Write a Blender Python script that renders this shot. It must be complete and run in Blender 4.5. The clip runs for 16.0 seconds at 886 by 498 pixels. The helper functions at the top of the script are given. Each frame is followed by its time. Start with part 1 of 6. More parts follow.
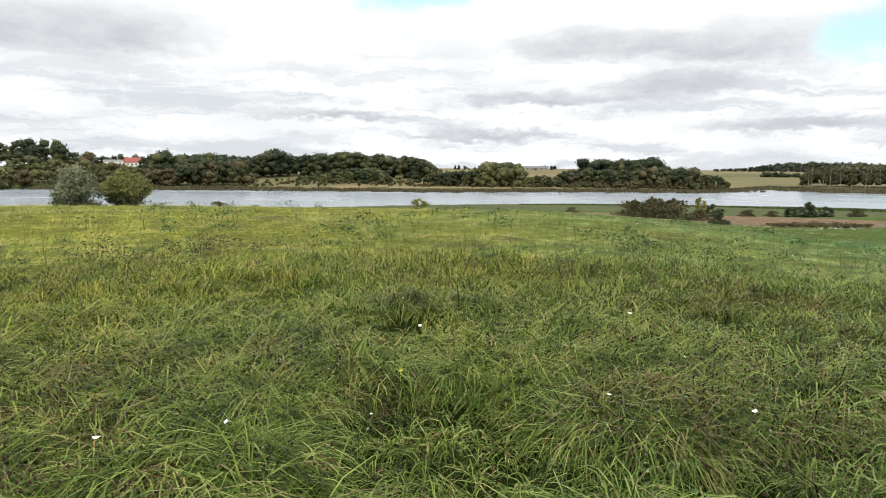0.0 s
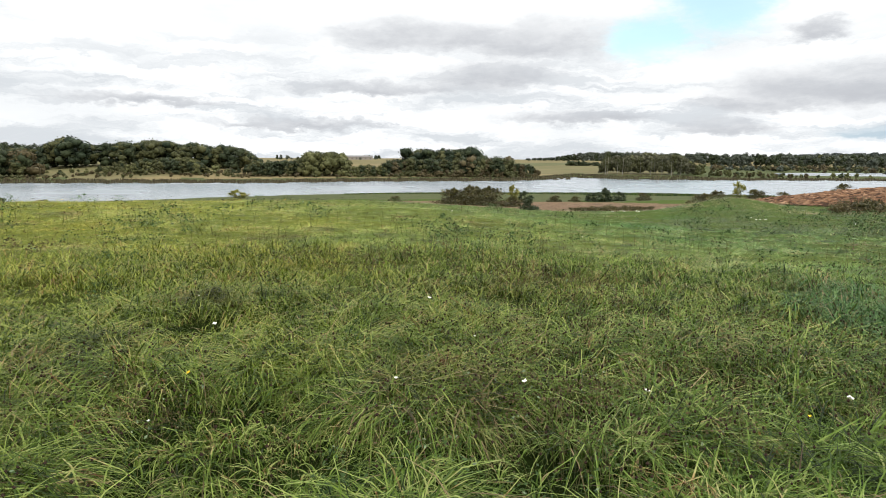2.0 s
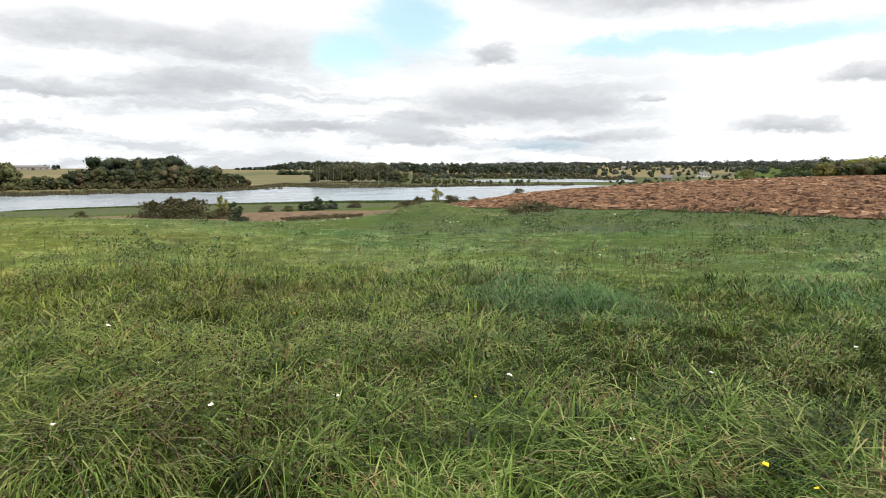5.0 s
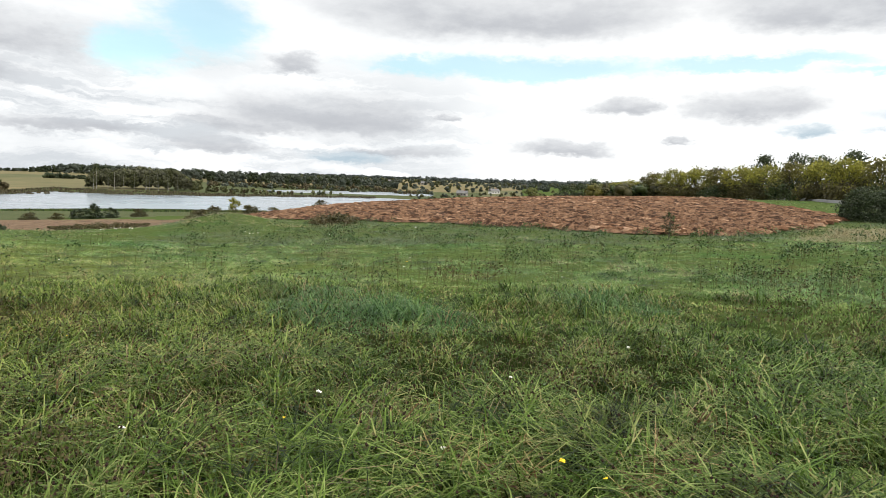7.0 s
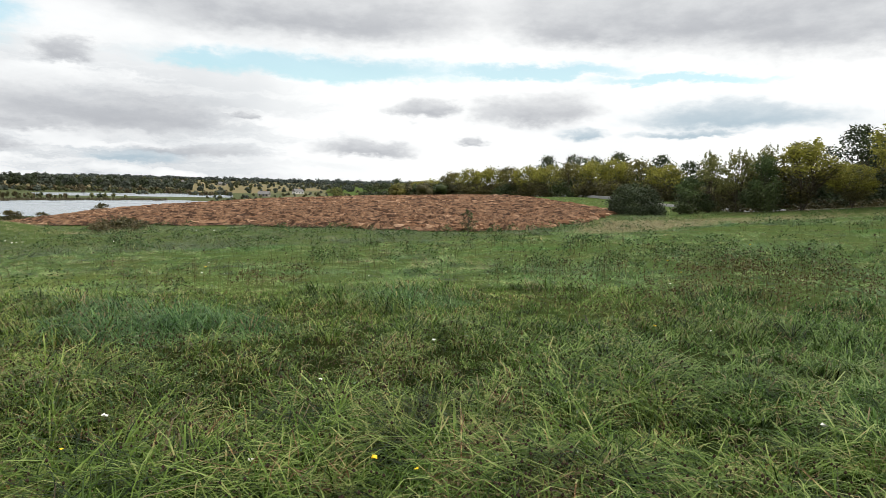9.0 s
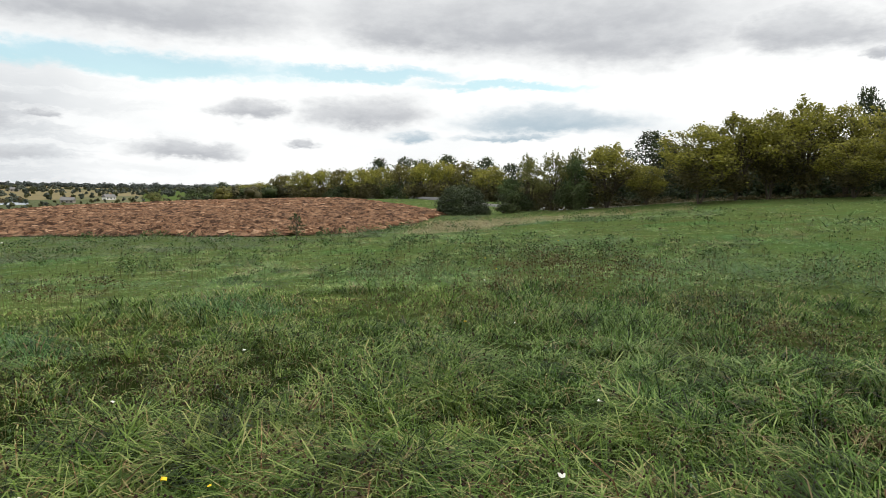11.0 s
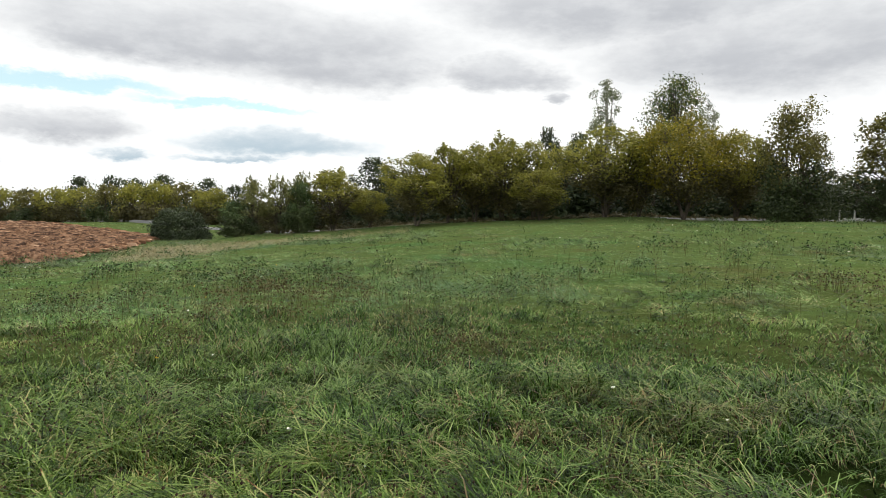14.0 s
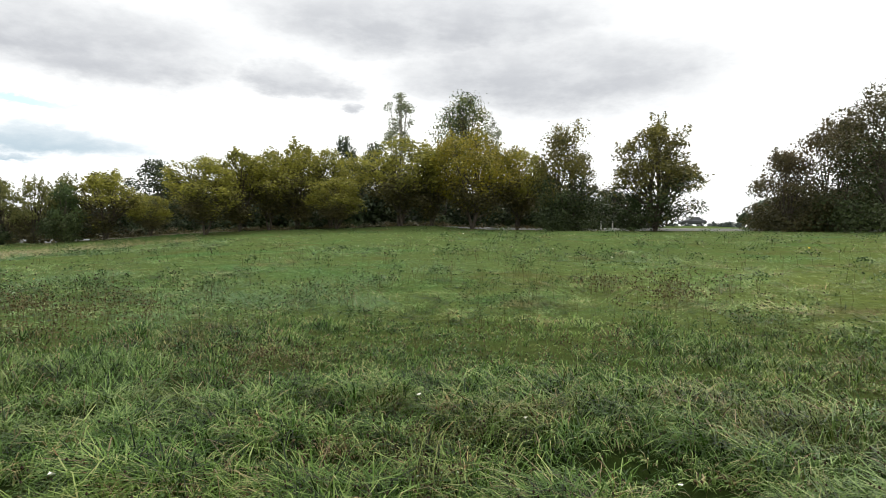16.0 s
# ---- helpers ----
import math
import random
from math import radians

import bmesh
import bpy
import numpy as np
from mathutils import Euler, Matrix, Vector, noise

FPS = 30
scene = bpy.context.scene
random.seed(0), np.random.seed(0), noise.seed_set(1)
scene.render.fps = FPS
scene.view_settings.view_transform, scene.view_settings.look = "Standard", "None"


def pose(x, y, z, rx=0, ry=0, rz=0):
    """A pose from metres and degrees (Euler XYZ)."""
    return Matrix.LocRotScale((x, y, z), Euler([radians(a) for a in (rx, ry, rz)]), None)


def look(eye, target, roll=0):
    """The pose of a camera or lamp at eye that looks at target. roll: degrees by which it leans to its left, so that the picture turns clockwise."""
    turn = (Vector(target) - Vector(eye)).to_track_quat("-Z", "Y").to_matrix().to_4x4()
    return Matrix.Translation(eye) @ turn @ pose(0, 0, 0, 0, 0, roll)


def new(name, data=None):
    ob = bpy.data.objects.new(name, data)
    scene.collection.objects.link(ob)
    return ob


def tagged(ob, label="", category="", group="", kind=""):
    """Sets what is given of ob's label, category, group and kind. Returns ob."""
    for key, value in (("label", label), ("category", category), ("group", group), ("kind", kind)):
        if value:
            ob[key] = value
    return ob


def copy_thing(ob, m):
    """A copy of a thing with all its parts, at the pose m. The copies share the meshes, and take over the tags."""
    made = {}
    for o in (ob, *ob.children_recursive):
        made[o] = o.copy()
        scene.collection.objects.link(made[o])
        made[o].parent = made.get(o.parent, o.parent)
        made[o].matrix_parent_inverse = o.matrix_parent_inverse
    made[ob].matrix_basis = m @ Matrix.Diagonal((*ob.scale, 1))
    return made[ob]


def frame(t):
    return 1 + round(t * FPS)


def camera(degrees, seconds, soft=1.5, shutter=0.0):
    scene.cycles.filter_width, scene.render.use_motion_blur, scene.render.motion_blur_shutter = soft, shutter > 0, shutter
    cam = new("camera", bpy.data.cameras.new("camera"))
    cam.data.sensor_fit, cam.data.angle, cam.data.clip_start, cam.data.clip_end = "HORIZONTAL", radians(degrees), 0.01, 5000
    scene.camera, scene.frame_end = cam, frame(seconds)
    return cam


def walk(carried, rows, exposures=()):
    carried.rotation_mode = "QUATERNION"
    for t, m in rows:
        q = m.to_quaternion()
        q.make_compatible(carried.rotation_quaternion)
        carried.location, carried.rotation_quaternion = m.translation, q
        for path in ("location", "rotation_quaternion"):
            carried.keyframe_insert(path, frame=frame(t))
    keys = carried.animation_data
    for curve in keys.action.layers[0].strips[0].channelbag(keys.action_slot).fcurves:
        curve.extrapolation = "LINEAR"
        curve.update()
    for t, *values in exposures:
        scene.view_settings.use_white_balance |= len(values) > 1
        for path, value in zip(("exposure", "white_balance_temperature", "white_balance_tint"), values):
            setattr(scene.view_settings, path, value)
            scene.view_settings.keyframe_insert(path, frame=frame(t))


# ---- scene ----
cam = camera(68.83, 16.0, soft=0.7)
METRES, EYE, TILT, LEAN, TURN = 1.369, 1.5, 1.2, 1.6, 0.0
ROWS = [
    (0.0, 0.0000, 0.0000, 0.0000, -1.26, -8.70, -1.90),
    (0.5, 0.0313, -0.0084, 0.0013, -5.07, -8.72, -2.21),
    (1.0, 0.0784, -0.0267, 0.0058, -8.53, -8.82, -2.16),
    (1.5, 0.1254, -0.0396, 0.0086, -12.26, -8.96, -2.16),
    (2.0, 0.1753, -0.0508, 0.0120, -16.58, -9.07, -2.19),
    (2.5, 0.2226, -0.0734, 0.0136, -20.91, -9.08, -1.58),
    (3.0, 0.2539, -0.0913, 0.0151, -25.58, -8.97, -1.62),
    (3.5, 0.2872, -0.1059, 0.0161, -29.89, -8.73, -1.90),
    (6.0, 0.3090, -0.0846, 0.0247, -49.54, -6.24, -2.74),
    (6.5, 0.3071, -0.0590, 0.0176, -54.06, -5.76, -3.41),
    (7.0, 0.3229, -0.0408, 0.0155, -58.86, -5.27, -4.10),
    (7.5, 0.3304, -0.0352, 0.0127, -62.51, -4.88, -3.77),
    (8.0, 0.3341, -0.0266, 0.0108, -67.68, -4.57, -3.52),
    (10.5, 0.3224, -0.1502, 0.0241, -86.37, -3.52, -2.79),
    (11.0, 0.3116, -0.2046, 0.0321, -90.63, -3.24, -2.30),
    (11.5, 0.2930, -0.2638, 0.0371, -94.05, -2.99, -1.98),
    (12.0, 0.2706, -0.3223, 0.0399, -98.08, -2.50, -1.58),
    (12.5, 0.2580, -0.3585, 0.0406, -101.90, -1.92, -1.99),
    (13.0, 0.2392, -0.3929, 0.0395, -105.97, -1.35, -1.88),
    (13.5, 0.2512, -0.4098, 0.0469, -110.03, -0.88, -1.89),
    (14.0, 0.2732, -0.4200, 0.0562, -114.19, -0.44, -1.48),
    (14.5, 0.3089, -0.4158, 0.0563, -118.21, -0.07, -1.45),
    (15.0, 0.3512, -0.4188, 0.0529, -122.78, 0.29, -1.28),
    (15.5, 0.3792, -0.4342, 0.0502, -127.22, 0.57, -1.17),
    (16.0, 0.4010, -0.4433, 0.0495, -132.08, 0.72, -0.95),
]
walk(cam, [(t, pose(0, 0, EYE, TILT, LEAN, TURN) @ pose(METRES * x, METRES * y, METRES * z, 90 + pitch, roll, yaw)) for t, x, y, z, yaw, pitch, roll in ROWS],
     exposures=[(0.0, 0.0), (6.0, -0.02), (8.0, -0.14), (10.5, -0.24), (12.5, -0.18), (14.0, -0.12), (16.0, 0.0)])

# ------------------------------------------------------------ sky and sun
SUN_AZ, SUN_EL = 172.0, 46.0
sun = new("sun", bpy.data.lights.new("sun", "SUN"))
sun.data.energy, sun.data.angle, sun.data.color = 2.3, radians(10), (1.0, 0.95, 0.86)
sun.matrix_world = look((0, 0, 60), (-60 * math.sin(radians(SUN_AZ)), -60 * math.cos(radians(SUN_AZ)), 60 - 60 * math.tan(radians(SUN_EL))))


def build_world():
    w = bpy.data.worlds.new("sky")
    scene.world = w
    w.use_nodes = True
    nt = w.node_tree
    nt.nodes.clear()
    N, L = nt.nodes.new, nt.links.new

    def val(sock, v):
        if hasattr(v, "links"):
            L(v, sock)
        else:
            sock.default_value = v

    def m(op, a, b=0.0, c=0.0):
        n = N("ShaderNodeMath")
        n.operation = op
        val(n.inputs[0], a), val(n.inputs[1], b), val(n.inputs[2], c)
        return n.outputs[0]

    def vm(op, a, b=(0, 0, 0)):
        n = N("ShaderNodeVectorMath")
        n.operation = op
        val(n.inputs[0], a), val(n.inputs[1], b)
        return n.outputs["Value"] if op == "LENGTH" else n.outputs[0]

    def step(v, a, b):
        n = N("ShaderNodeMapRange")
        n.interpolation_type = "SMOOTHSTEP"
        val(n.inputs[0], v)
        n.inputs[1].default_value, n.inputs[2].default_value = a, b
        return n.outputs[0]

    def noise_tex(vec, scale, detail, rough=0.55):
        n = N("ShaderNodeTexNoise")
        L(vec, n.inputs["Vector"])
        n.inputs["Scale"].default_value, n.inputs["Detail"].default_value, n.inputs["Roughness"].default_value = scale, detail, rough
        return n.outputs

    def mix(f, a, b):
        n = N("ShaderNodeMix")
        n.data_type = "RGBA"
        val(n.inputs[0], f)
        val(n.inputs[6], a if hasattr(a, "links") else (*a, 1)), val(n.inputs[7], b if hasattr(b, "links") else (*b, 1))
        return n.outputs[2]

    co = N("ShaderNodeTexCoord").outputs["Generated"]
    sep = N("ShaderNodeSeparateXYZ")
    L(co, sep.inputs[0])
    az = m("DEGREES", m("ARCTAN2", sep.outputs[0], sep.outputs[1]))
    el = m("DEGREES", m("ARCSINE", sep.outputs[2]))
    comb = N("ShaderNodeCombineXYZ")
    L(az, comb.inputs[0]), L(el, comb.inputs[1])
    flat = comb.outputs[0]
    # billows: the angles are shifted by noise at three sizes, wider than high
    def billow(stretch, detail, reach):
        c = noise_tex(vm("MULTIPLY", flat, stretch), 1.0, detail, 0.6)["Color"]
        return vm("MULTIPLY", vm("SUBTRACT", c, (0.5, 0.5, 0.5)), reach)
    bent = vm("ADD", vm("ADD", flat, billow((0.14, 0.32, 1), 4, (6.0, 2.2, 0))), vm("ADD", billow((0.55, 1.2, 1), 4, (3.0, 1.2, 0)), billow((2.0, 4.2, 1), 4, (0.9, 0.42, 0))))

    def cloud(a, e, wa, we, soft=0.5):
        """A bank of cloud, soft above and firmer along its base: how far it covers, and how deep its shade is."""
        q = N("ShaderNodeSeparateXYZ")
        L(vm("MULTIPLY", vm("SUBTRACT", bent, (a, e, 0)), (0.85 / wa, 0.82 / we, 0)), q.inputs[0])
        v = m("MAXIMUM", q.outputs[1], m("MULTIPLY", q.outputs[1], -1.2))
        d = m("SQRT", m("ADD", m("MULTIPLY", q.outputs[0], q.outputs[0]), m("MULTIPLY", v, v)))
        cover = step(d, 1 + soft, 1 - soft)
        return cover, m("MULTIPLY", cover, m("MULTIPLY_ADD", step(q.outputs[1], 1.0, -0.7), 0.42, 0.55))

    def union(items):
        cover = depth = None
        for it in items:
            c, d = cloud(*it)
            cover = c if cover is None else m("MAXIMUM", cover, c)
            depth = d if depth is None else m("MAXIMUM", depth, d)
        return cover, depth

    grey = union(GREY_CLOUDS)[1]
    blue = union(BLUE_GAPS)[0]
    sky = N("ShaderNodeTexSky")
    sky.sky_type, sky.sun_disc = "NISHITA", False
    sky.sun_elevation, sky.sun_rotation = radians(SUN_EL), radians(SUN_AZ)
    clear = vm("MULTIPLY", sky.outputs[0], (0.20, 0.235, 0.20))
    # thin layers low over the horizon
    streak = noise_tex(vm("MULTIPLY", bent, (0.06, 0.5, 1)), 1.0, 8, 0.6)["Fac"]
    low = step(el, 13.0, 4.0)
    side = step(az, 75.0, 45.0)
    streak_fac = m("MULTIPLY", m("MULTIPLY", step(streak, 0.42, 0.6), low), m("MULTIPLY_ADD", side, 0.85, 0.12))
    veil = noise_tex(vm("MULTIPLY", flat, (0.06, 0.16, 1)), 1.0, 5, 0.55)["Fac"]
    white = mix(m("MULTIPLY", step(veil, 0.38, 0.66), m("MULTIPLY_ADD", side, 0.42, 0.2)), mix(side, (1.28, 1.29, 1.28), (1.15, 1.165, 1.17)), (0.82, 0.855, 0.885))
    white = mix(streak_fac, white, (0.72, 0.76, 0.80))
    body = noise_tex(vm("MULTIPLY", flat, (0.22, 0.5, 1)), 1.0, 6, 0.6)["Fac"]
    shade = mix(step(body, 0.35, 0.7), (0.565, 0.585, 0.625), (0.72, 0.74, 0.77))
    col = mix(m("MULTIPLY", blue, 0.72), white, clear)
    col = mix(grey, col, shade)
    col = mix(m("MULTIPLY", union(BLUE_CLOUDS)[1], 0.95), col, (0.50, 0.635, 0.73))
    # high up, and behind: broken cloud of the same kind
    high = step(el, 17.0, 34.0)
    over = mix(step(noise_tex(co, 2.2, 6)["Fac"], 0.42, 0.62), (2.25, 2.26, 2.22), (1.35, 1.37, 1.42))
    col = mix(high, col, over)
    col = mix(step(el, -0.5, -3.0), col, (0.20, 0.22, 0.16))
    bg, out = N("ShaderNodeBackground"), N("ShaderNodeOutputWorld")
    L(col, bg.inputs[0])
    bg.inputs[1].default_value = 1.0
    L(bg.outputs[0], out.inputs[0])


# bearing, height, half width and half height in degrees
GREY_CLOUDS = [(-28, 9.9, 8.5, 1.9), (15.5, 9.9, 7, 1.2), (24, 9.4, 4.6, 1.5), (20.4, 6.5, 4.8, 1.1), (11.3, 5.6, 6.6, 0.6), (48.5, 5.3, 7.5, 1.6), (43, 4.2, 5, 0.7), (39.8, 2.3, 2.9, 0.6), (46, 9.3, 1.8, 0.6),
               (63.7, 14.4, 13, 2.5), (88.7, 14.0, 6.0, 2.0), (73.9, 6.6, 2.3, 0.75), (83.4, 7.0, 4.5, 1.25), (69.3, 3.1, 3.7, 0.62), (59.2, 5.4, 1.1, 0.35), (97, 14.8, 15, 2.8), (119, 12.6, 4.6, 1.5),
               (105, 13.4, 8, 2.6), (141, 14.2, 12.5, 3.6), (130, 18.8, 14, 3.8), (123.6, 10.9, 1.3, 0.5), (78.5, 4.1, 1.0, 0.35), (-8, 4.0, 5.0, 0.4), (4, 2.4, 6.0, 0.35), (28, 3.0, 5.0, 0.5), (55, 2.4, 4.0, 0.4)]
BLUE_CLOUDS = [(99.9, 6.3, 6.4, 1.0), (96.8, 5.0, 3.2, 0.3), (88.4, 5.0, 1.8, 0.45), (50.4, 1.7, 2.8, 0.6)]
BLUE_GAPS = [(-1.6, 13.8, 4.5, 1.2), (33.8, 9.2, 3.0, 1.5), (38.8, 11.6, 3.4, 2.3), (55.9, 9.7, 3.2, 0.6), (65.5, 9.7, 10.5, 0.8), (83.3, 10.0, 7, 0.5), (96, 9.2, 6, 0.35), (165.5, 14.4, 2.6, 1.4)]
build_world()

# ------------------------------------------------------------ plan of the land
def vnoise(x, y, size, seed=0):
    """Smooth value noise from 0 to 1, with bumps of that size in metres."""
    x, y = np.asarray(x, float) / size, np.asarray(y, float) / size
    ix, iy = np.floor(x), np.floor(y)
    fx, fy = x - ix, y - iy
    fx, fy = fx * fx * (3 - 2 * fx), fy * fy * (3 - 2 * fy)

    def h(a, b):
        s = np.sin(a * 127.1 + b * 311.7 + seed * 74.7) * 43758.5453
        return s - np.floor(s)
    return (h(ix, iy) * (1 - fx) + h(ix + 1, iy) * fx) * (1 - fy) + (h(ix, iy + 1) * (1 - fx) + h(ix + 1, iy + 1) * fx) * fy


def smooth(a, b, v):
    t = np.clip((v - a) / (b - a), 0, 1)
    return t * t * (3 - 2 * t)


# heights of the land round the viewpoint: bearing, then the height at 10, 25, 45, 70, 120 and 200 m
RADII = (10, 25, 45, 70, 120, 200)
PROFILES = [
    (-60, 0.0, -0.1, -0.7, -2.6, -6.5, -12.2),
    (-36, 0.0, -0.05, -0.75, -2.6, -6.5, -12.2),
    (-8, 0.0, -0.25, -1.38, -3.3, -7.0, -12.4),
    (12, 0.0, -0.45, -1.6, -3.4, -6.6, -11.2),
    (25, -0.05, -0.80, -2.25, -4.0, -6.8, -10.7),
    (40, -0.1, -1.10, -2.1, -3.3, -5.9, -10.0),
    (50, -0.1, -0.92, -1.45, -1.75, -3.4, -9.0),
    (60, -0.1, -0.80, -1.40, -1.30, -1.55, -5.0),
    (70, -0.05, -0.57, -0.78, -0.70, -0.45, -2.2),
    (80, 0.0, -0.40, -0.62, -0.33, 0.28, -0.8),
    (92, 0.05, -0.07, -0.32, -0.15, 0.9, 1.0),
    (100, 0.1, 0.30, 0.12, 0.0, 1.0, 1.2),
    (113, 0.12, 0.62, 1.0, 1.35, 2.0, 2.2),
    (130, 0.15, 0.90, 1.75, 2.35, 2.8, 3.0),
    (170, 0.2, 1.12, 2.15, 2.85, 3.3, 3.6),
    (230, 0.2, 1.0, 2.0, 2.8, 3.2, 3.5),
]
LAKE_Z = -13.0
FAR_SHORE = ((-60, -33, -21, -8, 1, 12, 21, 24, 28, 32, 40, 45, 52, 56), (440, 421, 374, 345, 333, 350, 361, 370, 430, 408, 421, 444, 477, 480))
_AZ = np.arange(-180, 180.5, 1.0)
_LR = np.linspace(math.log(4), math.log(300), 130)


def _build_table():
    pa = np.array([p[0] for p in PROFILES] + [300.0])
    pz = np.array([p[1:] for p in PROFILES] + [PROFILES[0][1:]])
    edge = np.interp(_AZ % 360 - 360 * ((_AZ % 360) > 300), (-60, 45, 54, 62, 80, 95, 300), (-15, -15, -15, -11, -5, 2, 3.5))
    rows = []
    for a, e in zip(_AZ, edge):
        b = a if a >= -60 else a + 360
        zs = np.array([np.interp(b, pa, pz[:, k]) for k in range(6)])
        rows.append(np.interp(_LR, np.log((4,) + RADII + (300,)), np.r_[0.0, zs, e]))
    t = np.array(rows)
    ka = np.exp(-0.5 * (np.arange(-6, 7) / 2.2) ** 2)
    kr = np.exp(-0.5 * (np.arange(-6, 7) / 2.5) ** 2)
    ka, kr = ka / ka.sum(), kr / kr.sum()
    t = sum(w * np.roll(t, s, 0) for w, s in zip(ka, range(-6, 7)))
    p = np.pad(t, ((0, 0), (6, 6)), mode="edge")
    return sum(w * p[:, 6 + s:6 + s + t.shape[1]] for w, s in zip(kr, range(-6, 7)))


_TABLE = _build_table()


def polar(x, y):
    return np.degrees(np.arctan2(x, y)), np.hypot(x, y)


def place(az, r):
    a = radians(az)
    return r * math.sin(a), r * math.cos(a)


def in_lake(az, r):
    far = np.interp(az, *FAR_SHORE) + 3 * np.sin(az * 1.9) + 2 * np.sin(az * 4.3)
    first = smooth(262, 280, r) * (1 - smooth(far - 10, far + 2, r)) * (1 - smooth(54, 57, az)) * smooth(-75, -65, az)
    second = smooth(535 + 3 * (az - 44), 548 + 3 * (az - 44), r) * (1 - smooth(610 + 9 * (az - 44), 625 + 9 * (az - 44), r)) * smooth(43, 44.5, az) * (1 - smooth(57, 58, az))
    return np.maximum(first, second)


def land(x, y):
    """Height of the land."""
    az, r = polar(x, y)
    fa = np.clip(az + 180, 0, 359.999)
    fr = np.clip((np.log(np.maximum(r, 1e-3)) - _LR[0]) / (_LR[1] - _LR[0]), 0, len(_LR) - 1.001)
    ia, ir = fa.astype(int), fr.astype(int)
    ta, tr = fa - ia, fr - ir
    near = (_TABLE[ia, ir] * (1 - ta) + _TABLE[ia + 1, ir] * ta) * (1 - tr) + (_TABLE[ia, ir + 1] * (1 - ta) + _TABLE[ia + 1, ir + 1] * ta) * tr
    near = near * smooth(2, 9, r)
    near = near + 0.95 * np.exp(-((az - 41) / np.where(az < 41, 4.6, 3.6)) ** 2 - ((r - 46) / 7.5) ** 2)
    near = near + 0.34 * smooth(94, 99, az) * (1 - smooth(131, 136, az)) * np.exp(-((r - 56.5) / 3.6) ** 2) + 0.8 * np.exp(-((az - 153) / 8) ** 2 - ((r - 116) / 18) ** 2)
    # far bank and the country behind it
    valley = np.interp(r, (300, 345, 420, 520, 900, 1500, 3000, 5000), (-12.6, -12.4, -11.6, -10.4, -6.5, -3.5, 1.0, 9.0))
    valley = valley + 9.0 * np.exp(-((az + 34) / 7) ** 2 - ((r - 500) / 75) ** 2) + 5.0 * np.exp(-((az + 18) / 12) ** 2 - ((r - 600) / 110) ** 2) + 4.5 * np.exp(-((az + 8) / 7) ** 2 - ((r - 460) / 60) ** 2)
    valley = valley + 3.8 * np.exp(-((az + 25) / 3) ** 2 - ((r - 590) / 45) ** 2)
    valley = valley + smooth(700, 1500, r) * 5 * (vnoise(x, y, 420, 3) - 0.5)
    beyond = np.interp(r, (880, 1500, 3000, 5000), (0.0, -7.5, -25.0, -50.0)) * (1 - smooth(36, 50, az))
    valley = valley + beyond
    low_land = smooth(36, 41, az) * (1 - smooth(60, 66, az)) * (1 - smooth(700, 950, r))
    valley = valley + (np.minimum(valley, -12.55) - valley) * low_land
    upland = 3.4 + 0.002 * r
    side = smooth(62, 96, az) * (1 - smooth(225, 240, az)) + (az < -120)
    far = valley * (1 - side) + upland * side
    z = near + (far - near) * smooth(255, 330, r)
    z = z + 0.10 * (vnoise(x, y, 7, 1) - 0.5) * smooth(2, 12, r) + 0.06 * (vnoise(x, y, 1.7, 2) - 0.5)
    return z + (-15.0 - z) * in_lake(az, r) - 0.12


def ground_z(x, y):
    return float(land(np.array([x]), np.array([y]))[0])


# bounds of the ploughed field and of the bare soil by bearing: near edge, far edge
FIELD_AZ = (39, 42, 45, 50, 60, 64, 70, 79, 85, 89, 91.5)
FIELD_NEAR = (72, 66, 52, 48, 45, 39.5, 34, 31.5, 34, 44, 60)
FIELD_FAR = (74, 78, 92, 120, 170, 170, 170, 150, 96, 74, 61)
SOIL_AZ = (8, 12, 21, 26, 32, 38, 42)
SOIL_NEAR = (62, 60, 56, 52, 50, 54, 60)
SOIL_FAR = (66, 92, 112, 112, 104, 88, 64)


# drifts of weeds gone to seed: bearing, distance, half width
DRIFTS = [(33, 4.0, 1.3), (39, 6.2, 1.2), (-33, 4.6, 1.3), (11, 8.5, 1.8), (27, 8.0, 1.1), (100, 12.0, 2.6), (91, 9.0, 1.4), (118, 8.0, 1.0), (74, 5.2, 0.9), (150, 14.0, 2.0), (-8, 4.2, 0.7), (58, 4.0, 0.5), (128, 5.0, 0.7), (165, 7.0, 1.2), (60, 13.0, 2.0), (-20, 12.0, 1.8), (101, 3.1, 0.7), (112, 3.4, 0.8), (86, 3.2, 0.7), (140, 9.0, 1.2)]


# lush blue-green tussocks: bearing, distance, half width
LUSH = [(54.5, 8.0, 1.1), (51.5, 9.6, 0.7), (60, 7.7, 0.7), (118, 14.8, 2.2), (124, 17.5, 2.6), (125.6, 13.2, 0.9), (110.5, 12.2, 0.8), (131, 20, 2.0), (76, 9.5, 0.8), (104, 20, 1.6), (88, 15, 1.2), (147, 22, 1.8), (67, 14.5, 1.0)]


def lushness(x, y):
    """How rank the blue-green grass stands, 0 to 1."""
    d = np.zeros(np.shape(x))
    for az, r, w in LUSH:
        a, b = place(az, r)
        d = np.maximum(d, np.exp(-((x - a) ** 2 + (y - b) ** 2) / (w * w)))
    return d


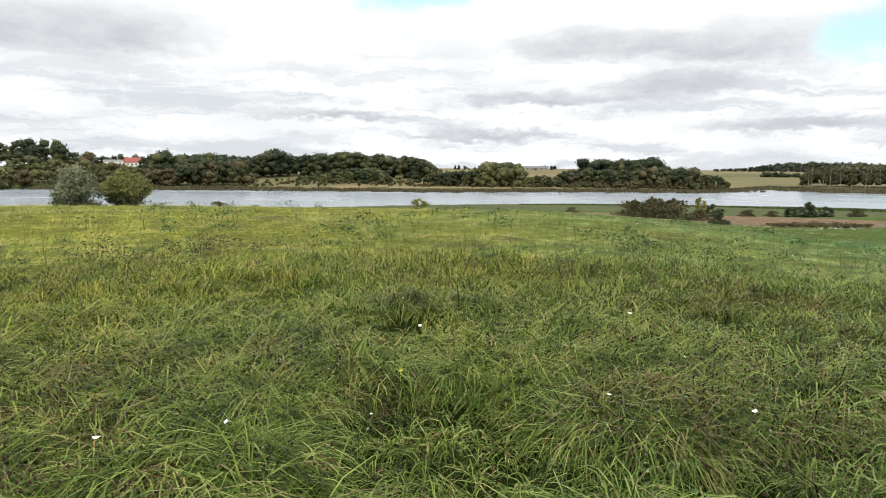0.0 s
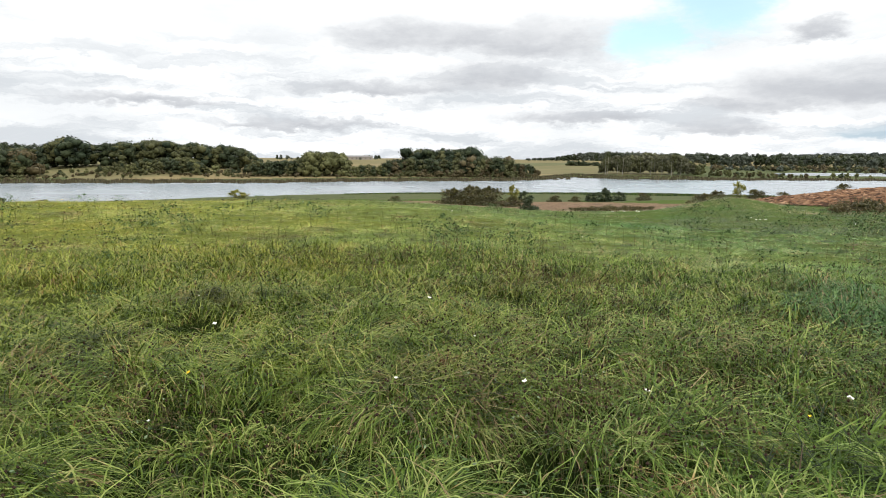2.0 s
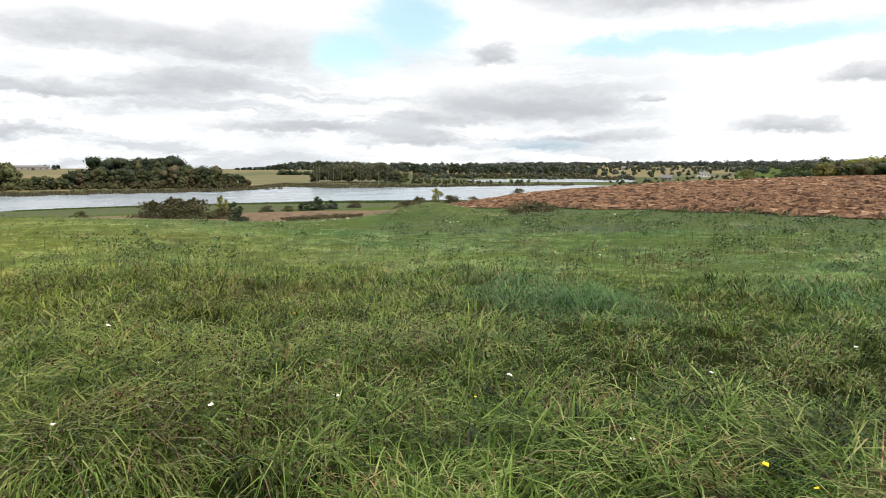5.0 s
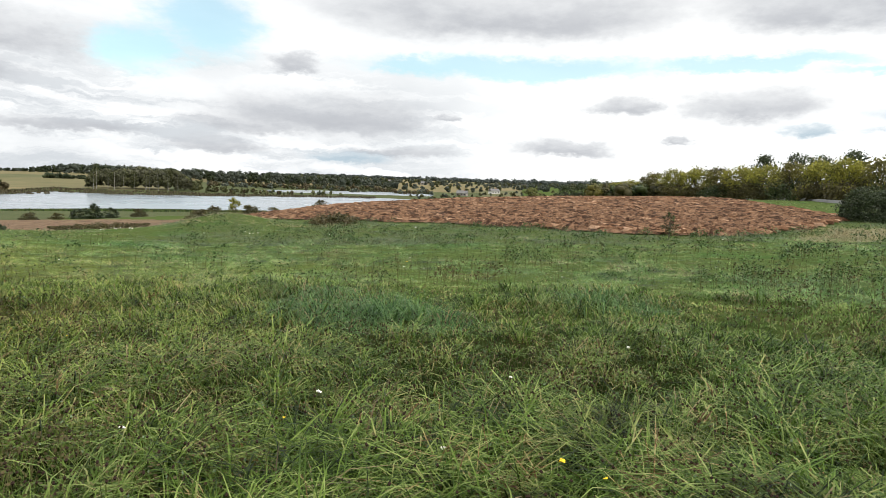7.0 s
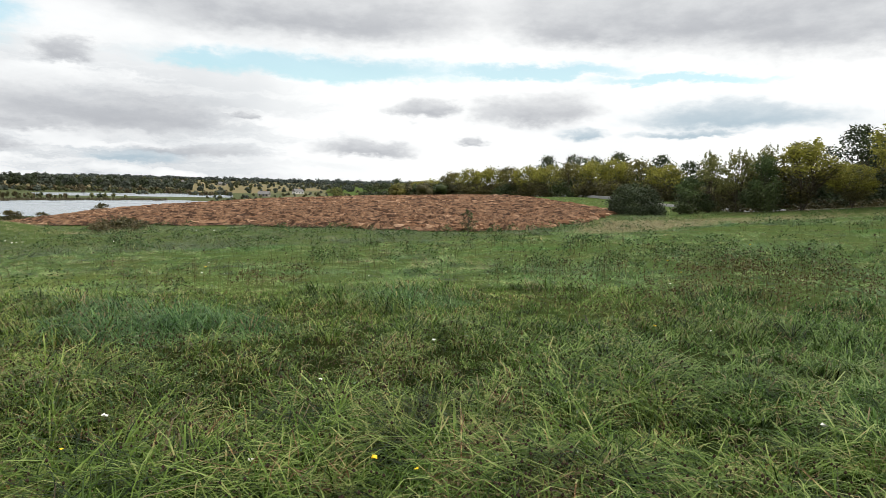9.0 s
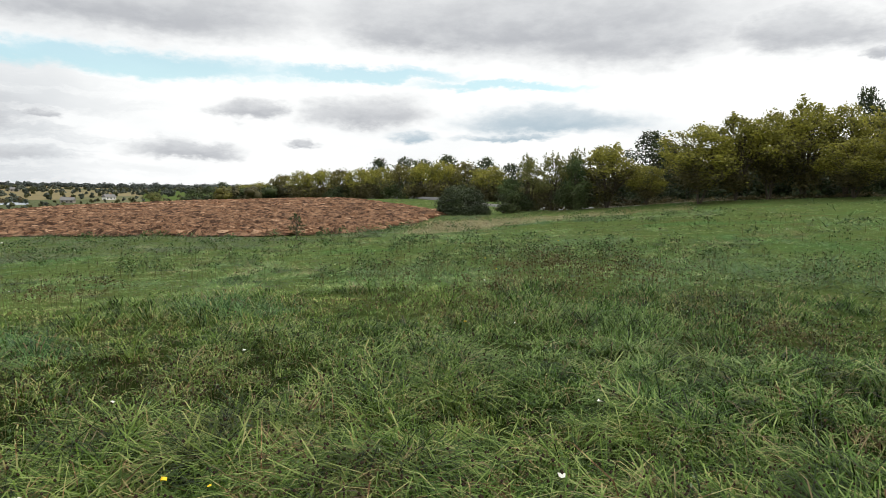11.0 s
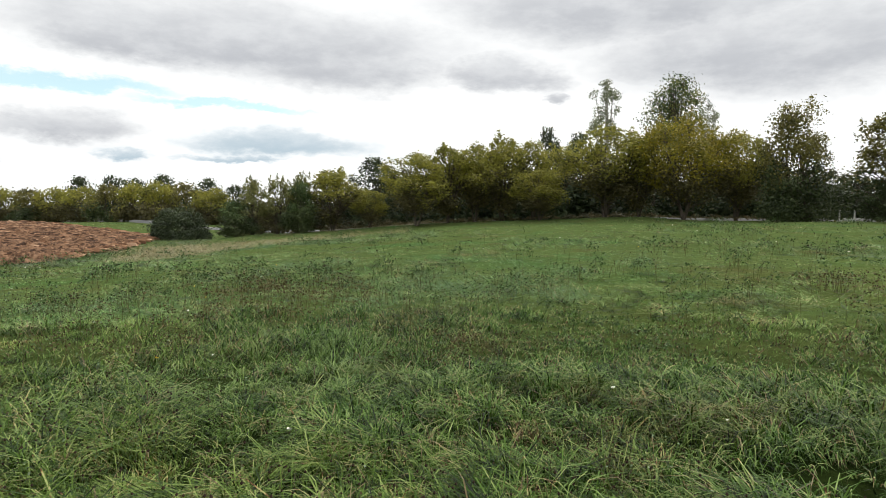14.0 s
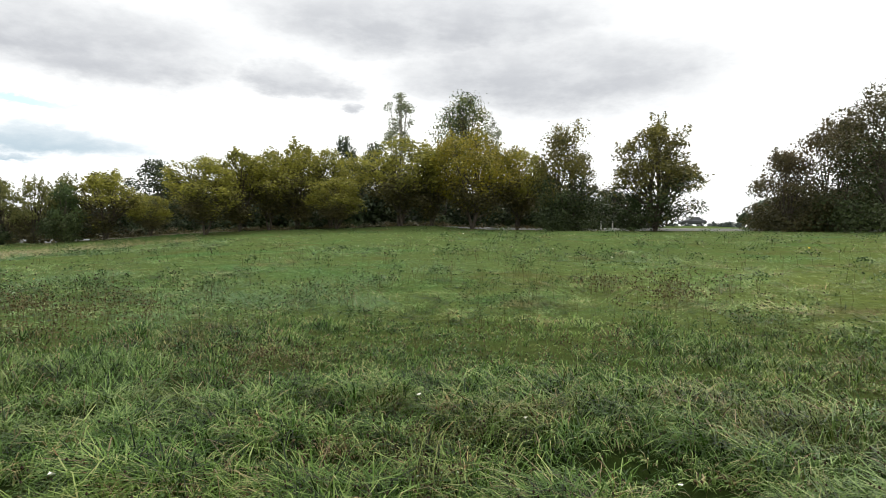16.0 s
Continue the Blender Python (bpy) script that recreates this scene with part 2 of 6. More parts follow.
def drift(x, y):
    """How thick the tall weeds stand, 0 to 1."""
    d = np.zeros(np.shape(x))
    for az, r, w in DRIFTS:
        a, b = place(az, r)
        d = np.maximum(d, np.exp(-((x - a) ** 2 + (y - b) ** 2) / (w * w)))
    return d * (0.35 + 0.9 * vnoise(x, y, 0.6, 43))


def field_mask(az, r):
    return (az > 39) & (az < 91.5) & (r > np.interp(az, FIELD_AZ, FIELD_NEAR)) & (r < np.interp(az, FIELD_AZ, FIELD_FAR))


def soil_mask(az, r):
    return (az > 8) & (az < 42) & (r > np.interp(az, SOIL_AZ, SOIL_NEAR)) & (r < np.interp(az, SOIL_AZ, SOIL_FAR))


ROAD_AZ = (84, 87, 90, 93, 97, 103, 112, 130, 150, 170, 185, 200)
ROAD_R = (168, 140, 112, 92, 78, 69, 64.5, 62, 62, 65, 72, 85)


def road_mask(az, r, margin=0.0):
    return (az > 84) & (np.abs(r - np.interp(az, ROAD_AZ, ROAD_R)) < 3.0 + margin)


# ------------------------------------------------------------ materials
class Nodes:
    def __init__(self, name):
        self.mat = bpy.data.materials.new(name)
        self.mat.use_nodes = True
        self.nt = self.mat.node_tree
        self.nt.nodes.clear()
        self.out = self.add("ShaderNodeOutputMaterial")
        self.b = self.add("ShaderNodeBsdfPrincipled")
        self.link(self.b.outputs[0], self.out.inputs[0])

    def add(self, kind):
        return self.nt.nodes.new(kind)

    def link(self, a, b):
        self.nt.links.new(a, b)

    def pos(self):
        return self.add("ShaderNodeNewGeometry").outputs["Position"]

    def island(self):
        return self.add("ShaderNodeNewGeometry").outputs["Random Per Island"]

    def noise(self, scale, detail=4, rough=0.55, vec=None, stretch=None):
        n = self.add("ShaderNodeTexNoise")
        v = vec or self.pos()
        if stretch:
            k = self.add("ShaderNodeMapping")
            k.inputs["Scale"].default_value = stretch
            self.link(v, k.inputs[0])
            v = k.outputs[0]
        self.link(v, n.inputs["Vector"])
        n.inputs["Scale"].default_value, n.inputs["Detail"].default_value, n.inputs["Roughness"].default_value = scale, detail, rough
        return n.outputs["Fac"]

    def ramp(self, fac, stops):
        n = self.add("ShaderNodeValToRGB")
        e = n.color_ramp.elements
        while len(e) < len(stops):
            e.new(0.5)
        for k, (p, c) in enumerate(stops):
            e[k].position, e[k].color = p, (*c, 1)
        self.link(fac, n.inputs[0])
        return n.outputs[0]

    def mix(self, fac, a, b, mode="MIX"):
        n = self.add("ShaderNodeMix")
        n.data_type, n.blend_type = "RGBA", mode
        for s, v in ((n.inputs[0], fac), (n.inputs[6], a), (n.inputs[7], b)):
            if hasattr(v, "links"):
                self.link(v, s)
            else:
                s.default_value = v if isinstance(v, float) else (*v, 1)
        return n.outputs[2]

    def color(self, c, rough=0.7, spec=0.3):
        if hasattr(c, "links"):
            self.link(c, self.b.inputs["Base Color"])
        else:
            self.b.inputs["Base Color"].default_value = (*c, 1)
        self.b.inputs["Roughness"].default_value = rough
        self.b.inputs["Specular IOR Level"].default_value = spec
        return self

    def bump(self, height, strength=0.5, dist=0.05):
        n = self.add("ShaderNodeBump")
        n.inputs["Strength"].default_value, n.inputs["Distance"].default_value = strength, dist
        self.link(height, n.inputs["Height"])
        self.link(n.outputs[0], self.b.inputs["Normal"])
        return self

    def translucent(self, c, amount):
        t, m = self.add("ShaderNodeBsdfTranslucent"), self.add("ShaderNodeMixShader")
        if hasattr(c, "links"):
            self.link(c, t.inputs[0])
        else:
            t.inputs[0].default_value = (*c, 1)
        m.inputs[0].default_value = amount
        self.link(self.b.outputs[0], m.inputs[1]), self.link(t.outputs[0], m.inputs[2]), self.link(m.outputs[0], self.out.inputs[0])
        return self


def leaf_material(name, dark, mid, light, patch=0.5, trans=0.3, rough=0.55, patch_scale=0.42, spec=0.25):
    n = Nodes(name)
    c = n.ramp(n.island(), [(0.0, dark), (0.5, mid), (1.0, light)])
    c2 = n.ramp(n.noise(patch_scale, 3), [(0.3, dark), (0.7, light)])
    c = n.mix(patch, c, c2)
    return n.color(c, rough, spec).translucent(c, trans).mat


def bark_material(name, a, b, scale=6):
    n = Nodes(name)
    f = n.noise(scale, 6, stretch=(1, 1, 0.25))
    return n.color(n.ramp(f, [(0.3, a), (0.7, b)]), 0.85, 0.2).bump(f, 0.6, 0.03).mat


def tuft_material(name, stops):
    n = Nodes(name)
    c = n.ramp(n.island(), stops)
    return n.color(c, 0.5, 0.35).translucent(c, 0.3).mat


def meadow_colour(n, fac, contrast=1.0, gain=1.0):
    """Greens of the meadow: fac picks the shade of a blade, slow noise the patch it grows in."""
    def shades(stops, tint=(1.12, 1.03, 1.10), contrast=contrast):
        mean = [sum(c[k] for p, c in stops) / len(stops) for k in range(3)]
        return n.ramp(fac, [(p, tuple(max(0.003, gain * k * (m + (v - m) * contrast)) for v, m, k in zip(c, mean, tint))) for p, c in stops])

    def patch(scale, at, lo, hi):
        k = n.add("ShaderNodeMapping")
        k.inputs["Location"].default_value = at
        n.link(n.pos(), k.inputs[0])
        return n.ramp(n.noise(scale, 4, 0.62, vec=k.outputs[0]), [(lo, (0, 0, 0)), (hi, (1, 1, 1))])

    green = shades([(0.0, (0.011, 0.027, 0.007)), (0.28, (0.032, 0.076, 0.014)), (0.60, (0.068, 0.140, 0.032)), (0.84, (0.158, 0.246, 0.082)), (0.94, (0.25, 0.265, 0.115)), (0.98, (0.20, 0.15, 0.065)), (1.0, (0.05, 0.03, 0.02))])
    yellow = shades([(0.0, (0.034, 0.062, 0.003)), (0.38, (0.158, 0.205, 0.024)), (0.8, (0.330, 0.350, 0.060)), (1.0, (0.27, 0.20, 0.065))], (1.13, 1.02, 0.92), 0.72 * contrast)
    blue = shades([(0.0, (0.008, 0.036, 0.008)), (0.5, (0.045, 0.130, 0.030)), (1.0, (0.130, 0.245, 0.080))])
    brown = shades([(0.0, (0.016, 0.022, 0.005)), (0.5, (0.080, 0.092, 0.024)), (0.85, (0.140, 0.105, 0.050)), (1.0, (0.075, 0.040, 0.026))], (1.1, 1.0, 0.97))
    # drier towards the lake side, lusher towards the road
    sx = n.add("ShaderNodeSeparateXYZ")
    n.link(n.pos(), sx.inputs[0])
    dry = n.add("ShaderNodeMapRange")
    n.link(sx.outputs[0], dry.inputs[0])
    dry.inputs[1].default_value, dry.inputs[2].default_value, dry.inputs[3].default_value, dry.inputs[4].default_value = 14.0, -3.0, 0.06, 1.0
    far = n.add("ShaderNodeVectorMath")
    far.operation = "LENGTH"
    n.link(n.pos(), far.inputs[0])
    mown = n.add("ShaderNodeMapRange")
    n.link(far.outputs["Value"], mown.inputs[0])
    mown.inputs[1].default_value, mown.inputs[2].default_value, mown.inputs[3].default_value, mown.inputs[4].default_value = 3.5, 9.0, 0.68, 1.0
    c = n.mix(patch(0.22, (31, 17, 0), 0.55, 0.66), green, blue)
    y = n.mix(patch(0.16, (0, 0, 0), 0.48, 0.62), (0.66, 0.66, 0.66), (1.0, 1.0, 1.0))
    south = n.add("ShaderNodeMapRange")
    n.link(sx.outputs[1], south.inputs[0])
    south.inputs[1].default_value, south.inputs[2].default_value, south.inputs[3].default_value, south.inputs[4].default_value = -3.0, 1.5, 0.5, 1.0
    y = n.mix(south.outputs[0], (0.0, 0.0, 0.0), y)
    c = n.mix(n.mix(dry.outputs[0], (0.0, 0.0, 0.0), n.mix(mown.outputs[0], (0.0, 0.0, 0.0), y)), c, yellow)
    return n.mix(n.mix(patch(0.45, (-47, 63, 0), 0.56, 0.68), (0.0, 0.0, 0.0), (0.75, 0.75, 0.75)), c, brown)


def grass_material(name, contrast, gain, mottle, gloss, clump, firm):
    n = Nodes(name)
    tuft = n.ramp(n.noise(clump, 5, 0.65), [(0.5 - firm, (0, 0, 0)), (0.5 + firm, (0.92, 0.92, 0.92))])
    isl = n.ramp(n.island(), [(0.0, (0, 0, 0)), (1.0, (1, 1, 1))])
    fac = n.ramp(n.mix(mottle, isl, tuft), [(0.16, (0, 0, 0)), (0.84, (1, 1, 1))])
    c = meadow_colour(n, fac, contrast, gain)
    return n.color(c, 0.5, gloss).translucent(c, 0.16).mat


def meadow_material():
    n = Nodes("meadow_ground")
    f2 = n.noise(5, 8, 0.78)
    c = meadow_colour(n, n.ramp(f2, [(0.30, (0, 0, 0)), (0.72, (0.9, 0.9, 0.9))]), 0.75, 1.0)
    c = n.mix(0.3, c, (0.105, 0.115, 0.05))
    # thatch and earth near the viewpoint, near-black: shade between tufts put into colour
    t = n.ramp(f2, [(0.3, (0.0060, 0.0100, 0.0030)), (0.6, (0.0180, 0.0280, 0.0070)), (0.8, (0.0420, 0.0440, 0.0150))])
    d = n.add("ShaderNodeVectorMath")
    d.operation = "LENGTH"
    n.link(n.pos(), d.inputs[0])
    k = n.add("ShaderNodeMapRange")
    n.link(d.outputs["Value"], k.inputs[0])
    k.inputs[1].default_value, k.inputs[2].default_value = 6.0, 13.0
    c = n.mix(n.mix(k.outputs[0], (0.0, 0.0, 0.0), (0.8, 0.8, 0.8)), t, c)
    return n.color(c, 1.0, 0.0).bump(f2, 0.8, 0.08).mat


def soil_material(name, dark, mid, pale):
    n = Nodes(name)
    f1, f2, f3 = n.noise(3.4, 8, 0.8), n.noise(14, 4, 0.7), n.noise(0.08, 4)
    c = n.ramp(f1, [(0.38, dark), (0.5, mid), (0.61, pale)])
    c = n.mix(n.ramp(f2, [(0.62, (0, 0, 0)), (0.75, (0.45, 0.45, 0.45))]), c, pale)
    c = n.mix(n.ramp(f3, [(0.4, (0, 0, 0)), (0.65, (0.35, 0.35, 0.35))]), c, mid)
    # furrow slices turned along the slope: shadowed gaps and highlights put into colour
    s = n.add("ShaderNodeSeparateXYZ")
    n.link(n.pos(), s.inputs[0])
    at, hy, co = n.add("ShaderNodeMath"), n.add("ShaderNodeVectorMath"), n.add("ShaderNodeCombineXYZ")
    at.operation, hy.operation = "ARCTAN2", "LENGTH"
    n.link(s.outputs[0], at.inputs[0]), n.link(s.outputs[1], at.inputs[1]), n.link(n.pos(), hy.inputs[0])
    n.link(at.outputs[0], co.inputs[0]), n.link(hy.outputs["Value"], co.inputs[1])
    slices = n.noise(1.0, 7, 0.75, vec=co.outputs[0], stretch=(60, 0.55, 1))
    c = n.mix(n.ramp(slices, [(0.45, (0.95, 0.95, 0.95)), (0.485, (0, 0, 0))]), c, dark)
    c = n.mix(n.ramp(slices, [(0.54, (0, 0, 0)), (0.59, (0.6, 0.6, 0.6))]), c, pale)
    return n.color(c, 0.95, 0.1).bump(f1, 0.9, 0.12).mat


def clod_material():
    n = Nodes("clod_earth")
    c = n.ramp(n.island(), [(0.0, (0.080, 0.040, 0.022)), (0.3, (0.190, 0.100, 0.055)), (0.7, (0.320, 0.184, 0.108)), (1.0, (0.52, 0.345, 0.225))])
    f = n.noise(9, 5, 0.7)
    c = n.mix(n.ramp(f, [(0.4, (0, 0, 0)), (0.7, (0.5, 0.5, 0.5))]), c, (0.075, 0.040, 0.024))
    return n.color(c, 0.95, 0.1).bump(f, 0.7, 0.05).mat


def far_land_material():
    n = Nodes("far_fields")
    v = n.add("ShaderNodeTexVoronoi")
    v.inputs["Scale"].default_value = 0.0042
    n.link(n.pos(), v.inputs["Vector"])
    s = n.add("ShaderNodeSeparateColor")
    n.link(v.outputs["Color"], s.inputs[0])
    c = n.ramp(s.outputs[0], [(0.0, (0.070, 0.082, 0.034)), (0.35, (0.215, 0.158, 0.078)), (0.7, (0.165, 0.130, 0.062)), (1.0, (0.062, 0.076, 0.030))])
    c = n.mix(0.4, c, n.ramp(n.noise(0.05, 6, 0.65), [(0.3, (0.0594, 0.0726, 0.0264)), (0.7, (0.1716, 0.1518, 0.0792))]))
    return n.color(c, 0.95, 0.1).mat


def shore_material():
    n = Nodes("shore_grass")
    f = n.noise(0.5, 6, 0.7)
    c = n.ramp(f, [(0.3, (0.0315, 0.0385, 0.0154)), (0.5, (0.0595, 0.0735, 0.0252)), (0.72, (0.1050, 0.1050, 0.0455))])
    return n.color(c, 0.95, 0.1).bump(f, 0.8, 0.3).mat


def water_material():
    n = Nodes("lake_water")
    n.color((0.20, 0.235, 0.26), 0.15, 0.5)
    n.b.inputs["IOR"].default_value = 1.6
    g = n.noise(0.02, 3)
    n.link(n.ramp(g, [(0.4, (0.22, 0.22, 0.22)), (0.65, (0.30, 0.30, 0.30))]), n.b.inputs["Roughness"])
    return n.mat


def plain(name, c, rough=0.6, spec=0.3, metal=0.0, vary=0.25, scale=8.0):
    n = Nodes(name)
    f = n.noise(scale, 5, 0.6)
    lo, hi = tuple(v * (1 - vary) for v in c), tuple(min(1, v * (1 + vary)) for v in c)
    n.color(n.ramp(f, [(0.3, lo), (0.7, hi)]), rough, spec)
    n.b.inputs["Metallic"].default_value = metal
    return n.mat


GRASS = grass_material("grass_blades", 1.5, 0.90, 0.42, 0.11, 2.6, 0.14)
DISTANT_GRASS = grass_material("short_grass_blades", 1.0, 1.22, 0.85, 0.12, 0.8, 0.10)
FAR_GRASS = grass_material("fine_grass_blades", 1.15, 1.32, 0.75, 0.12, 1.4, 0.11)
LUSH_GRASS = tuft_material("lush_blue_green_grass", [(0.0, (0.016, 0.052, 0.011)), (0.5, (0.056, 0.138, 0.028)), (0.85, (0.112, 0.215, 0.055)), (1.0, (0.19, 0.29, 0.098))])
DEAD_GRASS = tuft_material("withered_grass_blades", [(0.0, (0.070, 0.046, 0.022)), (0.5, (0.160, 0.116, 0.050)), (1.0, (0.30, 0.235, 0.115))])
BANK_GRASS = tuft_material("rank_bank_grass", [(0.0, (0.012, 0.025, 0.006)), (0.4, (0.040, 0.074, 0.015)), (0.8, (0.088, 0.134, 0.032)), (1.0, (0.15, 0.125, 0.052))])
STRAW_GRASS = tuft_material("dry_straw_grass", [(0.0, (0.090, 0.082, 0.030)), (0.4, (0.215, 0.180, 0.080)), (0.8, (0.350, 0.290, 0.150)), (1.0, (0.150, 0.155, 0.050))])
REED = tuft_material("brown_reeds", [(0.0, (0.042, 0.035, 0.019)), (0.5, (0.078, 0.064, 0.034)), (1.0, (0.125, 0.105, 0.056))])
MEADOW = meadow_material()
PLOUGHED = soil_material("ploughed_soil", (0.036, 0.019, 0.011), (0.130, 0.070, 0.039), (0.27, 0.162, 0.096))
CLOD = clod_material()
BARE = soil_material("bare_soil", (0.090, 0.056, 0.034), (0.160, 0.104, 0.062), (0.215, 0.148, 0.092))
FAR_LAND = far_land_material()
SHORE = shore_material()
WATER = water_material()
ROAD = plain("worn_asphalt", (0.165, 0.165, 0.16), 0.9, 0.2, vary=0.2, scale=3)
BARK = bark_material("grey_brown_bark", (0.035, 0.028, 0.020), (0.11, 0.09, 0.07))
BIRCH_BARK = bark_material("birch_bark", (0.2400, 0.2240, 0.2000), (0.5440, 0.5280, 0.4800), 3)
GREY_BIRCH_BARK = bark_material("grey_birch_bark", (0.14, 0.13, 0.115), (0.34, 0.325, 0.29), 3)
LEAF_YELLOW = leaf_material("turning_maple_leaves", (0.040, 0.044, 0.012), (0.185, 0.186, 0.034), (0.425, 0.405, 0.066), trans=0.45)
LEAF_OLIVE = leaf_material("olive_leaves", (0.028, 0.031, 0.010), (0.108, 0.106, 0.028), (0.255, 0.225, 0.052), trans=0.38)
LEAF_GREEN = leaf_material("dark_green_leaves", (0.0229, 0.0425, 0.0153), (0.0578, 0.0952, 0.0306), (0.1275, 0.1785, 0.0578))
LEAF_SCRUB = leaf_material("scrub_leaves", (0.024, 0.026, 0.012), (0.064, 0.060, 0.024), (0.135, 0.118, 0.045))
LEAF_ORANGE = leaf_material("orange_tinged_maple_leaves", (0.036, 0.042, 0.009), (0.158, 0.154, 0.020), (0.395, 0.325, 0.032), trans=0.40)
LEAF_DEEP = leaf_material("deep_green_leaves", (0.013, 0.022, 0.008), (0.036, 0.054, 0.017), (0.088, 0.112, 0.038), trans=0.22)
LEAF_PALE = leaf_material("pale_olive_leaves", (0.050, 0.060, 0.020), (0.165, 0.178, 0.054), (0.340, 0.335, 0.115), trans=0.5)
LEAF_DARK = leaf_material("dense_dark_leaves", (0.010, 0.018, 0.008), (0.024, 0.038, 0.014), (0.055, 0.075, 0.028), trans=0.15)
LEAF_SILVER = leaf_material("silver_willow_leaves", (0.0720, 0.0880, 0.0440), (0.1760, 0.2000, 0.1040), (0.3040, 0.3280, 0.1920))
LEAF_BROWN = leaf_material("browning_leaves", (0.045, 0.035, 0.018), (0.10, 0.080, 0.035), (0.17, 0.14, 0.06))
# darker maple leaves for the lower crown: its shade put into the leaf colour
LEAF_MAPLE = leaf_material("dark_lower_maple_leaves", (0.026, 0.026, 0.012), (0.072, 0.066, 0.026), (0.160, 0.140, 0.050), trans=0.32)
LEAF_GREY = leaf_material("grey_green_willow_leaves", (0.036, 0.046, 0.024), (0.082, 0.098, 0.050), (0.150, 0.170, 0.092))
FAR_LEAVES = dict(patch=0.5, trans=0.1, patch_scale=0.10, spec=0.1)
WOOD_DARK = leaf_material("far_dark_wood", (0.020, 0.029, 0.016), (0.034, 0.046, 0.023), (0.060, 0.072, 0.034), **FAR_LEAVES)
WOOD_DEEP = leaf_material("far_spruce_wood", (0.014, 0.023, 0.014), (0.024, 0.036, 0.020), (0.042, 0.056, 0.030), **FAR_LEAVES)
WOOD_OLIVE = leaf_material("far_olive_wood", (0.040, 0.046, 0.021), (0.068, 0.074, 0.032), (0.112, 0.112, 0.048), **FAR_LEAVES)
WOOD_PALE = leaf_material("far_pale_wood", (0.062, 0.070, 0.030), (0.105, 0.112, 0.046), (0.165, 0.165, 0.070), **FAR_LEAVES)
WOOD_BROWN = leaf_material("far_brown_thicket", (0.048, 0.040, 0.022), (0.080, 0.066, 0.034), (0.125, 0.102, 0.052), **FAR_LEAVES)
WOOD_GROVE = leaf_material("far_birch_leaves", (0.046, 0.048, 0.030), (0.078, 0.080, 0.048), (0.125, 0.122, 0.074), **FAR_LEAVES)
# distance haze put into these two leaf colours: lighter and bluer
WOOD_VALLEY = leaf_material("hazed_valley_wood", (0.036, 0.047, 0.036), (0.058, 0.072, 0.052), (0.096, 0.108, 0.074), patch=0.5, trans=0.1, patch_scale=0.06)
WOOD_HAZY = leaf_material("hazed_distant_wood", (0.032, 0.043, 0.040), (0.044, 0.056, 0.050), (0.062, 0.074, 0.062), patch=0.5, trans=0.0, patch_scale=0.02)
STEM = plain("dry_green_stems", (0.098, 0.092, 0.036), 0.8, 0.1)
SEED = plain("seed_head_brown", (0.035, 0.022, 0.016), 0.9, 0.1)
WEED = leaf_material("browning_weed_leaves", (0.026, 0.028, 0.011), (0.075, 0.066, 0.028), (0.155, 0.118, 0.056), 0.4, 0.15, patch_scale=1.5, spec=0.08)
HERB = leaf_material("weed_leaves", (0.018, 0.038, 0.012), (0.048, 0.090, 0.028), (0.110, 0.170, 0.058), 0.4, 0.25, patch_scale=1.5, spec=0.12)
PALE_HERB = leaf_material("pale_downy_weed_leaves", (0.10, 0.15, 0.075), (0.17, 0.23, 0.13), (0.26, 0.32, 0.20), 0.4, 0.2, patch_scale=1.5, spec=0.12)
PETAL_WHITE = plain("white_petals", (0.75, 0.73, 0.66), 0.8, 0.1, vary=0.1)
PETAL_YELLOW = plain("yellow_petals", (0.75, 0.50, 0.03), 0.7, 0.1, vary=0.1)

# ------------------------------------------------------------ mesh helpers
def mesh_np(name, verts, quads=None, tris=None, mats=(), quad_mat=None, flat=True):
    """One mesh from arrays of corners, four-sided and three-sided faces."""
    me = bpy.data.meshes.new(name)
    quads = np.zeros((0, 4), int) if quads is None else np.asarray(quads).reshape(-1, 4)
    tris = np.zeros((0, 3), int) if tris is None else np.asarray(tris).reshape(-1, 3)
    verts = np.asarray(verts, np.float32).reshape(-1, 3)
    me.vertices.add(len(verts))
    me.vertices.foreach_set("co", verts.ravel())
    loops = np.r_[quads.ravel(), tris.ravel()].astype(np.int32)
    me.loops.add(len(loops))
    me.loops.foreach_set("vertex_index", loops)
    starts = np.r_[np.arange(len(quads)) * 4, len(quads) * 4 + np.arange(len(tris)) * 3].astype(np.int32)
    me.polygons.add(len(starts))
    me.polygons.foreach_set("loop_start", starts)
    me.polygons.foreach_set("use_smooth", np.full(len(starts), not flat))
    for m in mats:
        me.materials.append(m)
    if quad_mat is not None:
        me.polygons.foreach_set("material_index", np.asarray(quad_mat, np.int32))
    me.update(calc_edges=True)
    return me


def grid_quads(n, m):
    i, j = np.meshgrid(np.arange(n - 1), np.arange(m - 1), indexing="ij")
    a = (i * m + j).ravel()
    return np.stack([a, a + m, a + m + 1, a + 1], 1)


def part(name, data, parent, label=""):
    ob = new(name, data)
    ob.parent = parent
    if label:
        ob["label"] = label
    return ob


def thing(name, label, category, group="", at=None):
    ob = tagged(new(name), label, category, group)
    ob.empty_display_size = 0.2
    if at is not None:
        ob.matrix_basis = at
    return ob


def from_bm(name, bm, mat):
    me = bpy.data.meshes.new(name)
    bm.to_mesh(me)
    bm.free()
    me.materials.append(mat)
    return me


